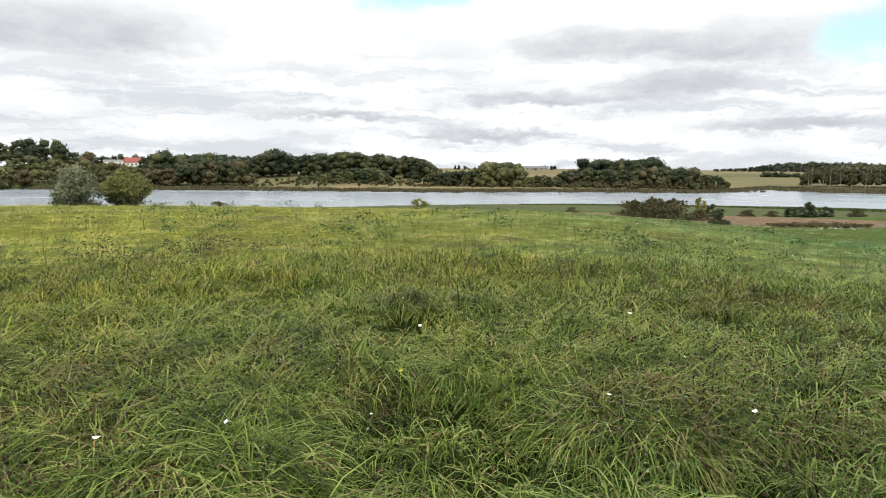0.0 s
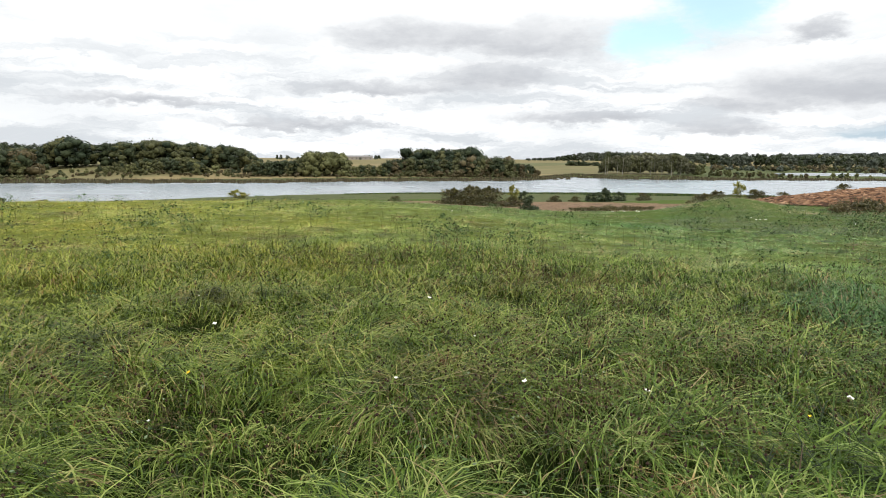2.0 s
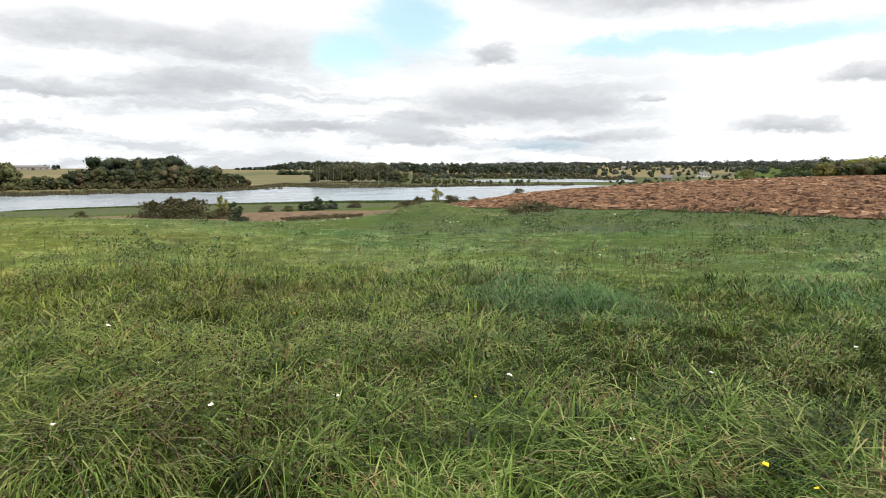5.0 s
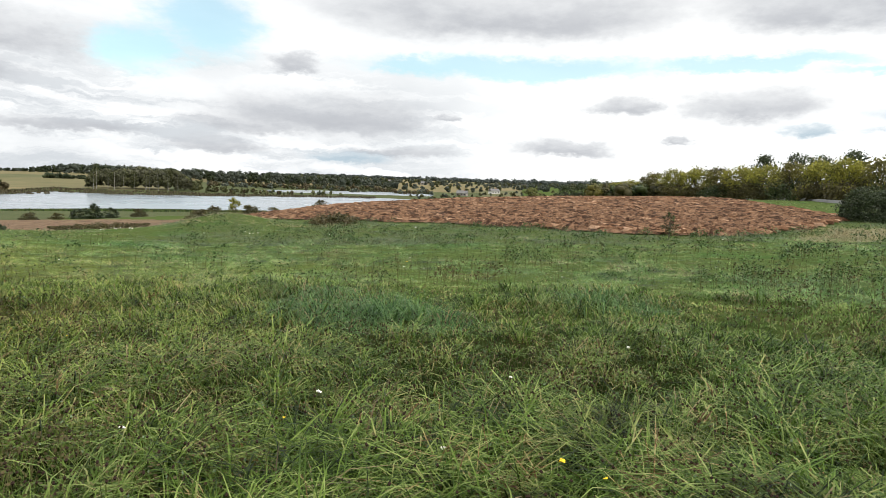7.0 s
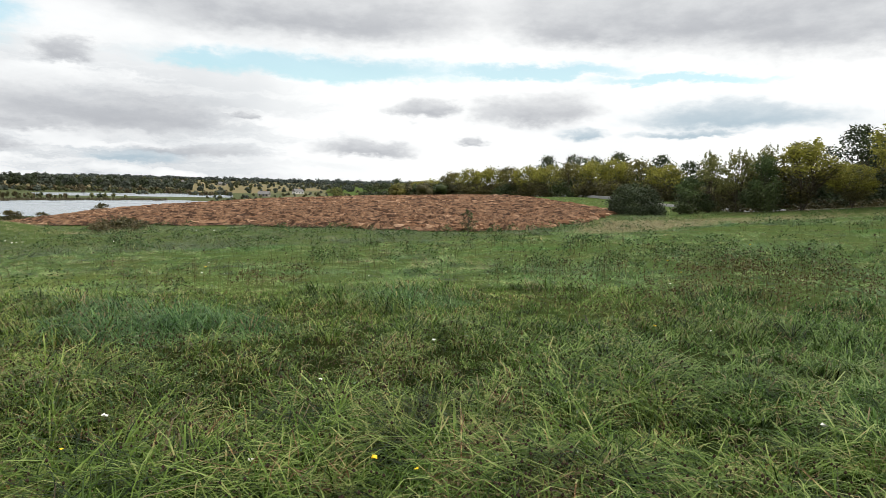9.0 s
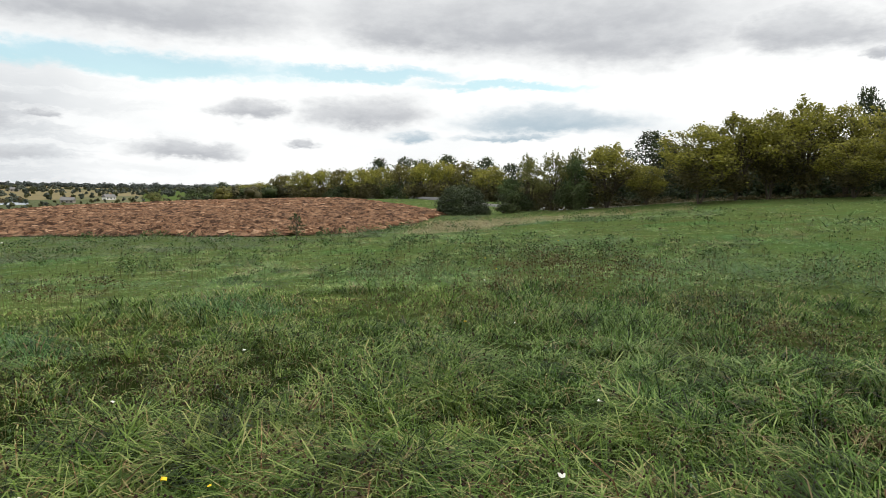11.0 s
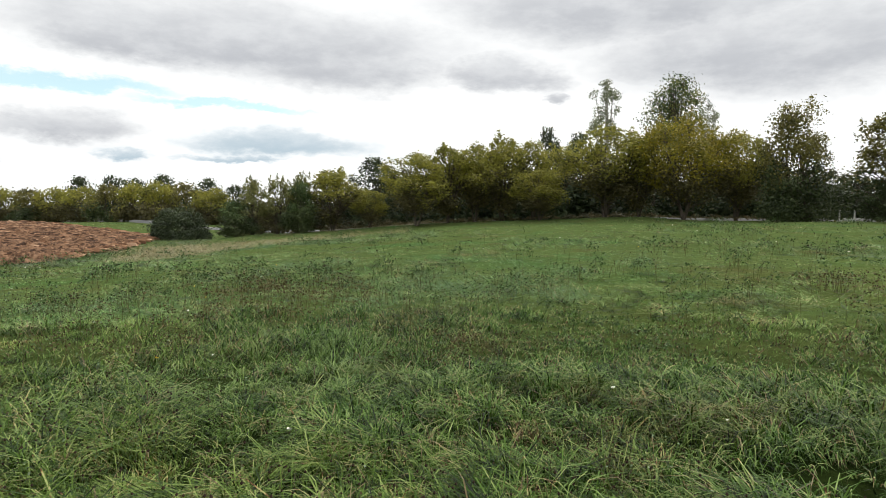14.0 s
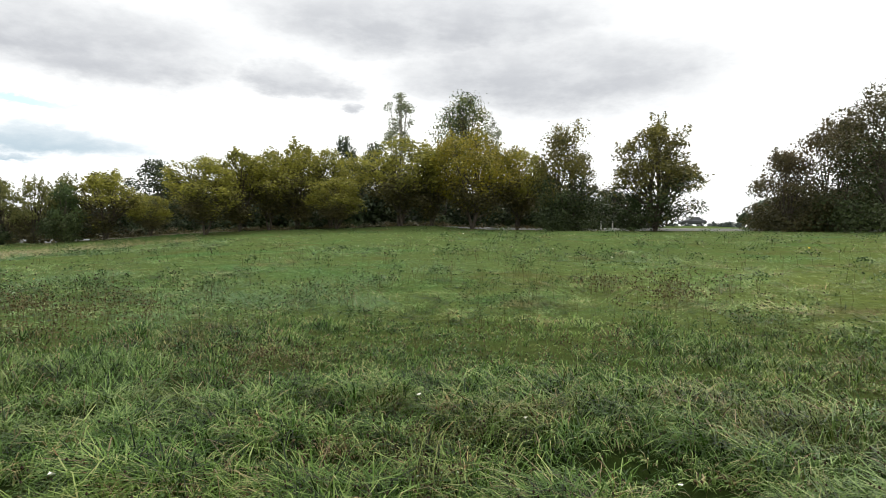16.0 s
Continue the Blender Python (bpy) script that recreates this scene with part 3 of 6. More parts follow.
def box_mesh(name, mat, sx, sy, sz, bevel=0.01, z0=0.0, x0=0.0, y0=0.0):
    bm = bmesh.new()
    bmesh.ops.create_cube(bm, size=1)
    for v in bm.verts:
        v.co = Vector((v.co.x * sx + x0, v.co.y * sy + y0, (v.co.z + 0.5) * sz + z0))
    if bevel:
        bmesh.ops.bevel(bm, geom=bm.edges[:], offset=bevel, segments=1, affect="EDGES")
    return from_bm(name, bm, mat)


# ------------------------------------------------------------ ground, lake, field, road
def build_ground():
    az = np.r_[np.arange(-180, -44, 4.0), np.arange(-44, 182, 0.9)]
    az = np.r_[az[az < 180]]
    az = np.append(az, 180.0)
    r = np.r_[0.3, np.geomspace(1.2, 330, 130), np.geomspace(338, 760, 60), np.geomspace(785, 4950, 36)]
    A, R = np.meshgrid(np.radians(az), r, indexing="ij")
    X, Y = R * np.sin(A), R * np.cos(A)
    Z = land(X.ravel(), Y.ravel()).reshape(X.shape)
    q = grid_quads(len(az), len(r))
    ca, cr = polar(X.ravel()[q].mean(1), Y.ravel()[q].mean(1))
    wig = 3 * np.sin(ca * 0.9) + 2 * np.sin(ca * 2.7)
    mi = np.zeros(len(q), int)
    mi[(cr > 118 + wig * 3) & (ca < 52) & (ca > -60)] = 2
    mi[soil_mask(ca, cr)] = 1
    mi[(cr > 270)] = 3
    far = np.interp(ca, *FAR_SHORE)
    mi[(cr > 270) & (cr < far + 28 + wig) & (ca < 57) & (ca > -60)] = 2
    mi[(cr > 270) & (cr < 760) & (ca > 36) & (ca < 62)] = 2
    mi[(ca > -13) & (ca < -5) & (cr > far + 9 + wig)] = 3
    mi[(cr > 270) & (ca > 66)] = 0
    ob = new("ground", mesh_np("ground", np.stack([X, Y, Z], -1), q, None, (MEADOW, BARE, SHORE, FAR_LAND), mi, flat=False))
    tagged(ob, "rolling meadow land with bare soil and lake shore", "ground", kind="structure")


def build_lake():
    az = np.arange(-70, 62, 2.0)
    r = np.array([190, 260, 330, 420, 520, 640, 800.0])
    A, R = np.meshgrid(np.radians(az), r, indexing="ij")
    V = np.stack([R * np.sin(A), R * np.cos(A), np.full(A.shape, LAKE_Z)], -1)
    ob = new("water", mesh_np("water", V, grid_quads(len(az), len(r)), None, (WATER,)))
    tagged(ob, "long pale lake reflecting the cloudy sky", "lake", kind="structure")


def build_field():
    """Ploughed field: a sheet of its own with clods and furrow ridges that follow the hill."""
    az = np.arange(39.1, 91.6, 0.3)
    rr = np.geomspace(30, 172, 400)
    R = rr[None] + 0 * az[:, None]
    A = np.radians(az)[:, None] + 0 * R
    X, Y = R * np.sin(A), R * np.cos(A)
    Z = land(X.ravel(), Y.ravel()).reshape(X.shape)
    rag = 1.4 * (vnoise(A * 40, R, 2.0, 5) - 0.5)
    near, far = np.interp(az, FIELD_AZ, FIELD_NEAR)[:, None] + rag, np.interp(az, FIELD_AZ, FIELD_FAR)[:, None] + rag
    along = A * 75.0
    bend = R + 1.1 * (vnoise(along, R, 7, 7) - 0.5) + 2 * np.sin(along / 17)
    ridge = 0.6 * np.abs((bend / 1.15) % 1.0 - 0.5) * 2 + 0.4 * np.abs((bend / 3.1) % 1.0 - 0.5) * 2
    clod = 0.45 * vnoise(along / 1.6, R, 1.1, 8) + 0.35 * vnoise(along, R, 0.45, 9) + 0.2 * np.random.default_rng(4).uniform(0, 1, R.shape)
    e = np.clip(np.minimum((R - near) / np.interp(az, (84, 88), (1.2, 6.0))[:, None], (far - R) / 6.0), 0, 1) * np.clip(np.minimum(az - 39.1, 91.5 - az), 0, 1)[:, None]
    Z = Z + 0.03 + e * (0.26 * ridge + 0.55 * np.clip(clod - 0.36, 0, 1))
    q = grid_quads(*X.shape)
    inside = ((R > near) & (R < far)).ravel()
    q = q[inside[q].all(1)]
    used, back = np.unique(q, return_inverse=True)
    V = np.stack([X, Y, Z], -1).reshape(-1, 3)[used]
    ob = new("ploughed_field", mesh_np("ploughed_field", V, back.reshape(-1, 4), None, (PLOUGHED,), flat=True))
    tagged(ob, "reddish brown ploughed field with rough clods", "field", kind="structure")
    # slices of earth turned by the plough, lying across the slope
    rng = np.random.default_rng(6)
    n = 22000
    ca, cr = rng.uniform(40, 91, n), np.exp(rng.uniform(math.log(31), math.log(150), n))
    cr = np.round(cr / 1.1) * 1.1 + rng.normal(0, 0.17, n)
    cr = cr + 1.2 * np.sin(np.radians(ca) * 5)
    ok = field_mask(ca, cr) & field_mask(ca, cr - 0.8) & (cr < np.interp(ca, FIELD_AZ, FIELD_FAR) - 1.5) & (rng.uniform(0, 1, n) < 0.35 + 0.9 * vnoise(np.radians(ca) * 60, cr, 3.0, 12))
    ca, cr = ca[ok], cr[ok]
    n = len(ca)
    x, y = cr * np.sin(np.radians(ca)), cr * np.cos(np.radians(ca))
    z = land(x, y) + 0.18
    turn = -np.radians(ca) - 0.22 + rng.normal(0, 0.3, n)
    big = np.maximum(1.0, cr / 55)
    ln, wd, ht = rng.gamma(4, 0.062, n) * big + 0.10, rng.uniform(0.06, 0.13, n) * big, rng.uniform(0.06, 0.13, n) * big
    unit = np.array([(-1, 0, -0.5), (-0.55, -1, -0.4), (0.6, -0.9, -0.5), (1, 0.1, -0.6), (0.5, 1, -0.5), (-0.6, 0.9, -0.5), (-0.45, -0.2, 1), (0.5, 0.15, 0.8)])
    faces = np.array([(0, 1, 6), (1, 2, 6), (2, 7, 6), (2, 3, 7), (3, 4, 7), (4, 5, 6), (4, 6, 7), (5, 0, 6)])
    p = unit[None] * (1 + 0.25 * rng.normal(size=(n, 8, 3))) * np.stack([ln, wd, ht], 1)[:, None]
    roll = rng.normal(0, 0.35, n)[:, None]
    py, pz = p[:, :, 1] * np.cos(roll) - p[:, :, 2] * np.sin(roll), p[:, :, 1] * np.sin(roll) + p[:, :, 2] * np.cos(roll)
    c, q = np.cos(turn)[:, None], np.sin(turn)[:, None]
    V = np.stack([x[:, None] + p[:, :, 0] * c - py * q, y[:, None] + p[:, :, 0] * q + py * c, z[:, None] + pz], -1)
    ob = new("clods", mesh_np("clods", V.reshape(-1, 3), None, (np.arange(n)[:, None, None] * 8 + faces[None]).reshape(-1, 3), (CLOD,)))
    tagged(ob, "long red-brown clods turned up by the plough", "soil", kind="stuff")


def build_road():
    az = np.arange(84, 200, 0.5)
    c = np.interp(az, ROAD_AZ, ROAD_R)
    k = np.exp(-0.5 * (np.arange(-8, 9) / 4.0) ** 2)
    c = np.convolve(np.pad(c, 8, mode="edge"), k / k.sum(), "valid")
    off = np.array([-4.6, -3.4, -2.9, -1.2, 0, 1.2, 2.9, 3.4, 4.6])
    lift = np.array([-0.9, -0.02, 0.04, 0.08, 0.10, 0.08, 0.04, -0.02, -0.9])
    R = c[:, None] + off[None]
    A = np.radians(az)[:, None] + 0 * R
    X, Y = R * np.sin(A), R * np.cos(A)
    Zc = land(c * np.sin(np.radians(az)), c * np.cos(np.radians(az)))
    Zc = np.convolve(np.pad(Zc, 8, mode="edge"), k / k.sum(), "valid") + 0.30 * (1 - smooth(90, 95, az))
    Z = Zc[:, None] + 0.08 + lift[None]
    ob = new("road", mesh_np("road", np.stack([X, Y, Z], -1), grid_quads(*X.shape), None, (ROAD,), flat=False))
    tagged(ob, "worn pale grey country road", "road", kind="structure")


# ------------------------------------------------------------ grass
def blades(x, y, z, phi, h, w, bend, seg, twist):
    """Corners of curved tapering blades and their faces."""
    n = len(x)
    dx, dy = np.cos(phi), np.sin(phi)
    wx, wy = np.cos(phi + 1.57 + twist), np.sin(phi + 1.57 + twist)
    P = np.zeros((n, 2 * seg + 1, 3), np.float32)
    for k, t in enumerate(np.linspace(0, 1, seg + 1)):
        f = np.minimum(bend, 1.1) * t ** 1.6
        up = 1.22 * t - 0.74 * np.minimum(bend, 1.6) * t ** 2.4
        px, py, pz = x + dx * h * f, y + dy * h * f, z + h * up
        if k == seg:
            P[:, 2 * seg] = np.stack([px, py, pz], 1)
        else:
            g = w * (1 - 0.7 * t ** 2) * 0.5
            P[:, 2 * k] = np.stack([px - wx * g, py - wy * g, pz], 1)
            P[:, 2 * k + 1] = np.stack([px + wx * g, py + wy * g, pz], 1)
    b = np.arange(n)[:, None] * (2 * seg + 1)
    q = [b + np.array([2 * k, 2 * k + 1, 2 * k + 3, 2 * k + 2])[None] for k in range(seg - 1)]
    return P.reshape(-1, 3), np.concatenate(q) if q else np.zeros((0, 4), int), b + np.array([2 * seg - 2, 2 * seg - 1, 2 * seg])[None]


# rings of the meadow: from, to, bearings, tufts, blades in a tuft, pieces of a blade, spread of a tuft, height, width of a blade
RINGS = [
    (0.3, 1.7, -180, 180, 900, 12, 2, 0.07, 0.30, 0.010),
    (1.7, 12, 176, 317, 3600, 8, 1, 0.12, 0.36, 0.016),
    (12, 60, 176, 317, 3500, 8, 1, 0.3, 0.4, 0.03),
    (1.7, 3.4, -43, 176, 2900, 19, 4, 0.05, 0.46, 0.0098),
    (3.4, 5.2, -43, 176, 3300, 19, 3, 0.055, 0.45, 0.0108),
    (5.2, 7.4, -43, 176, 3600, 16, 3, 0.06, 0.42, 0.0122),
    (7.4, 11.5, -43, 176, 7200, 15, 2, 0.085, 0.35, 0.0130),
    (11.5, 24, -43, 176, 16000, 11, 1, 0.12, 0.34, 0.0155),
    (24, 63, -43, 176, 15000, 9, 1, 0.20, 0.40, 0.028),
    (25, 46, 36, 97, 4200, 10, 1, 0.25, 0.30, 0.027),
    (34, 61, 90, 114, 3000, 8, 1, 0.3, 0.45, 0.030),
    (62, 165, 74, 97, 2200, 9, 1, 0.8, 0.5, 0.075),
]


def build_grass(seed=3):
    """Tufts of arching blades that lean together with the wind, tall tussocks with hollows between them."""
    rng = np.random.default_rng(seed)
    V, Q, T, MQ, MT, off = [], [], [], [], [], 0
    for r0, r1, a0, a1, m, per, seg, spread, tall, wide in RINGS:
        r = np.exp(rng.uniform(math.log(r0), math.log(r1), m))
        az = rng.uniform(a0, a1, m)
        x, y = r * np.sin(np.radians(az)), r * np.cos(np.radians(az))
        lush = vnoise(x, y, 1.5, 21) * 0.5 + vnoise(x, y, 0.45, 22) * 0.5 if r0 < 11 else vnoise(x, y, 3.0, 21) * 0.5 + vnoise(x, y, 1.0, 22) * 0.5
        rank = lushness(x, y)
        keep = (rng.uniform(0, 1, m) < (0.42 if r0 < 7 else 0.8) + 1.0 * smooth(0.32, 0.62, lush) + 0.5 * rank) & (rng.uniform(0, 1, m) > 0.45 * drift(x, y))
        x, y, lush, rank = x[keep], y[keep], lush[keep], rank[keep]
        m = len(x)
        ta, tr_ = polar(x, y)
        bank = (ta > 36) & (ta < 95) & (tr_ > np.interp(ta, (40, 50, 60, 70, 80, 92), (27, 25, 25.5, 25.5, 26, 36))) & (tr_ < 60)
        th = tall * (0.26 + 0.86 * smooth(0.34, 0.66, lush)) * rng.uniform(0.75, 1.25, m) * (1 + 0.45 * bank + 0.35 * rank)
        # the wind lays the blades over in sweeps a few metres across
        sweep = 0.4 + 5.0 * (vnoise(x, y, 3.4, 23) - 0.5) + 1.2 * (vnoise(x, y, 0.8, 26) - 0.5)
        lie = 0.55 + 1.0 * vnoise(x, y, 1.2, 24)
        rep = lambda v: np.repeat(v, per)
        n = m * per
        a = rng.uniform(0, 6.283, n)
        d = np.abs(rng.normal(0, 1, n)) * spread
        bx, by = rep(x) + np.cos(a) * d, rep(y) + np.sin(a) * d
        ba, br = polar(bx, by)
        ok = ~(field_mask(ba, br) | soil_mask(ba, br) | road_mask(ba, br, 0.6 if r0 < 60 else 1.5))
        ox, oy = np.cos(a) + np.cos(rep(sweep)) * rep(lie) * 0.62, np.sin(a) + np.sin(rep(sweep)) * rep(lie) * 0.62
        phi = np.arctan2(oy, ox) + rng.normal(0, 0.55, n)
        bend = np.clip(rng.gamma(4.0, 0.26, n) + (0.62 if r0 < 7 else 0.6), 0.5, 1.62)
        h = rep(th) * rng.uniform(0.55, 1.15, n)
        w = wide * rng.uniform(0.45, 1.2, n)
        v, q, t = blades(bx[ok], by[ok], land(bx[ok], by[ok]), phi[ok], h[ok], w[ok], bend[ok], seg, rng.normal(0, 0.4, n)[ok])
        ga, gr = ba[ok], br[ok]
        patch = vnoise(bx[ok], by[ok], 2.2, 25) + rng.uniform(-0.25, 0.25, len(ga))
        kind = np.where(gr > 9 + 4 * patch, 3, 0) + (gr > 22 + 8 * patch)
        kind[(rep(rank)[ok] > 0.5 + 0.7 * rng.uniform(-0.4, 0.4, len(ga)))] = 5
        lip = np.interp(ga, (40, 50, 60, 70, 80, 92), (27, 25, 25.5, 25.5, 26, 36))
        kind[(ga > 34) & (ga < 95) & (gr > lip) & (gr < 62) & (patch > 0.18)] = 1
        kind[(ga > 24) & (ga < 52) & (gr > 40) & (gr < 62) & (patch > 0.62)] = 2
        kind[(ga > 88) & (ga < 112) & (np.abs(gr - np.interp(ga, (90, 95, 100, 108, 112), (38, 41, 46, 53, 55))) < 8.5) & (patch > -0.1)] = 2
        kind[(ga > 112) & (gr > 52) & (patch > 0.42)] = 2
        dead = (rng.uniform(0, 1, len(ga)) < 0.025 + 0.10 * (vnoise(bx[ok], by[ok], 0.5, 27) > 0.72)) & (gr < 24)
        kind[dead] = 6
        V.append(v), Q.append(q + off), T.append(t + off), MQ.append(np.tile(kind, seg - 1)), MT.append(kind)
        off += len(v)
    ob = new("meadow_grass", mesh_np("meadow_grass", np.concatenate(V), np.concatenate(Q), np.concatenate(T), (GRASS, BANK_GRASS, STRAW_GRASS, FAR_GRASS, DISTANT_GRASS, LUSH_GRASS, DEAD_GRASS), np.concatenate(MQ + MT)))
    tagged(ob, "uncut windswept green and yellowing meadow grass", "grass", kind="stuff")


def scatter(rng, n, r0, r1, az0=-43, az1=176):
    r = np.exp(rng.uniform(math.log(r0), math.log(r1), n))
    az = np.radians(rng.uniform(az0, az1, n))
    return r * np.sin(az), r * np.cos(az), r


# thickets of dark weeds: bearing, distance, reach, number of plants
THICKETS = [(16.9, 14.8, 0.7, 7), (20.6, 12.8, 0.6, 6), (23.5, 12.9, 0.4, 4), (-3.9, 16.7, 0.6, 5), (149.2, 14.0, 0.7, 7), (144.8, 14.2, 0.5, 5), (153.5, 16.0, 0.7, 7), (102.2, 16.6, 0.8, 8), (98.9, 15.6, 0.9, 9), (105.8, 14.5, 0.8, 8),
            (112.9, 9.1, 0.4, 4), (97.3, 6.6, 0.5, 5), (130, 7.7, 0.35, 3), (125.6, 13.0, 0.5, 5), (78.1, 6.0, 0.5, 5), (137, 11.5, 0.5, 5), (160, 12.0, 0.6, 6), (68, 17.0, 0.8, 7), (84, 13.5, 0.7, 6), (91, 19.0, 0.9, 8),
            (29, 3.7, 0.3, 3), (33.5, 4.1, 0.4, 4), (37.5, 3.6, 0.3, 3), (31, 5.6, 0.5, 4), (41, 4.6, 0.4, 3)]


def weed_clumps(rng):
    """Clumps of tall weeds on the meadow and on the bank: place and half width."""
    x, y, r = scatter(rng, 2300, 4.5, 52)
    dens = 0.06 + 0.75 * smooth(0.5, 0.68, vnoise(x, y, 4.5, 71) * 0.6 + vnoise(x, y, 1.4, 72) * 0.4)
    wa, wr = polar(x, y)
    keep = (rng.uniform(0, 1, len(x)) < dens * np.interp(wa, (20, 55), (0.2, 1.0))) & ((wr < 38) | (wa > 45))
    bx, by, br = scatter(rng, 110, 25, 44, 38, 96)
    ba, _ = polar(bx, by)
    lip = np.interp(ba, (40, 50, 60, 70, 80, 92), (27, 25, 25.5, 25.5, 26, 36))
    on = br > lip
    tx = [place(t[0], t[1])[0] + rng.normal(0, t[2]) for t in THICKETS for k in range(t[3])]
    ty = [place(t[0], t[1])[1] + rng.normal(0, t[2]) for t in THICKETS for k in range(t[3])]
    x, y = np.r_[x[keep], bx[on], tx], np.r_[y[keep], by[on], ty]
    a, r = polar(x, y)
    ok = ~(field_mask(a, r) | soil_mask(a, r) | road_mask(a, r, 1.0)) & (r < 55)
    x, y, r = x[ok], y[ok], r[ok]
    return x, y, r, rng.uniform(0.10, 0.30, len(x)) * (0.7 + 0.03 * r)


def build_seed_heads():
    """Knapweed gone to seed: dark heads on thin stems, in drifts and in the weed clumps."""
    rng = np.random.default_rng(8)
    x, y, r = scatter(rng, 17000, 2.6, 30)
    dens = 0.03 + smooth(0.52, 0.72, vnoise(x, y, 2.6, 41) * 0.65 + vnoise(x, y, 0.8, 42) * 0.35) * 0.55 + 1.2 * drift(x, y)
    ok = rng.uniform(0, 1, len(x)) < dens
    cx, cy, cr, cw = weed_clumps(np.random.default_rng(19))
    per = 7
    x = np.r_[x[ok], np.repeat(cx, per) + rng.normal(0, 1, len(cx) * per) * np.repeat(cw, per) * 1.2]
    y = np.r_[y[ok], np.repeat(cy, per) + rng.normal(0, 1, len(cx) * per) * np.repeat(cw, per) * 1.2]
    a, r = polar(x, y)
    ok = ~(field_mask(a, r) | soil_mask(a, r))
    x, y, r = x[ok], y[ok], r[ok]
    n = len(x)
    z = land(x, y)
    h = rng.uniform(0.24, 0.42, n)
    phi = rng.uniform(0, 6.28, n)
    v1, q1, t1 = blades(x, y, z, phi, h, np.maximum(0.003, np.minimum(r, 20) * 0.0005), np.full(n, 0.3), 2, rng.normal(0, 0.5, n))
    tip = v1.reshape(n, -1, 3)[:, -1].astype(float)
    s = np.maximum(0.0075, np.minimum(r, 23) * 0.00080) * rng.uniform(0.7, 1.35, n)
    oct_v = np.array([(1, 0, 0), (0, 1, 0), (-1, 0, 0), (0, -1, 0), (0, 0, 1.2), (0, 0, -1.0)])
    oct_f = np.array([(0, 1, 4), (1, 2, 4), (2, 3, 4), (3, 0, 4), (1, 0, 5), (2, 1, 5), (3, 2, 5), (0, 3, 5)])
    v2 = (tip[:, None] + oct_v[None] * s[:, None, None]).reshape(-1, 3)
    t2 = (np.arange(n)[:, None, None] * 6 + oct_f[None]).reshape(-1, 3) + len(v1)
    ob = new("seed_heads", mesh_np("seed_heads", np.concatenate([v1, v2]), q1, np.concatenate([t1, t2]), (STEM, SEED), np.r_[np.zeros(len(q1) + len(t1), int), np.ones(len(t2), int)]))
    tagged(ob, "dark brown knapweed seed heads among the grass", "weeds", kind="stuff")


def build_herbs():
    """Leafy weeds: clumps of broad dark leaves that stand above the grass."""
    rng = np.random.default_rng(9)
    x, y, r = scatter(rng, 5200, 2.3, 30)
    keep = rng.uniform(0, 1, len(x)) < 0.05 * (vnoise(x, y, 3.1, 51) > 0.45) + 0.7 * drift(x, y)
    x, y, r = x[keep], y[keep], r[keep]
    w = rng.uniform(0.08, 0.26, len(x)) * (0.6 + 0.035 * np.minimum(r, 25))
    cx, cy, cr, cw = weed_clumps(np.random.default_rng(19))
    x, y, w = np.r_[x, cx], np.r_[y, cy], np.r_[w, cw]
    tall = np.r_[np.full(len(keep[keep]), 0.24), rng.uniform(0.30, 0.50, len(cx))]
    per = 48
    n = len(x) * per
    rep = lambda v: np.repeat(v, per)
    gx, gy = rng.normal(0, 1, n), rng.normal(0, 1, n)
    bx, by = rep(x) + gx * rep(w) * 0.75, rep(y) + gy * rep(w) * 0.75
    a, rr = polar(bx, by)
    ok = ~(field_mask(a, rr) | soil_mask(a, rr) | road_mask(a, rr, 0.3))
    top = rep(tall) * np.exp(-0.22 * (gx ** 2 + gy ** 2)) * rng.uniform(0.25, 1, n) ** 0.6
    c = np.stack([bx, by, land(bx, by) + 0.05 + top], 1)[ok]
    face = np.stack([0.5 * gx, 0.5 * gy, np.full(n, 0.8)], 1)[ok]
    bx, by = bx[ok], by[ok]
    V, Q = facing_leaves(rng, c, face, np.maximum(0.019, np.minimum(np.hypot(bx, by), 25) * 0.0031), 0.6)
    ob = new("leafy_weeds", mesh_np("leafy_weeds", V, Q, None, (HERB, WEED, PALE_HERB), np.where(rng.uniform(0, 1, len(bx)) < 0.05, 2, (drift(bx, by) + rng.uniform(-0.2, 0.2, len(bx)) > 0.33).astype(int))))
    tagged(ob, "dark broad-leaved weeds among the grass", "weeds", kind="stuff")


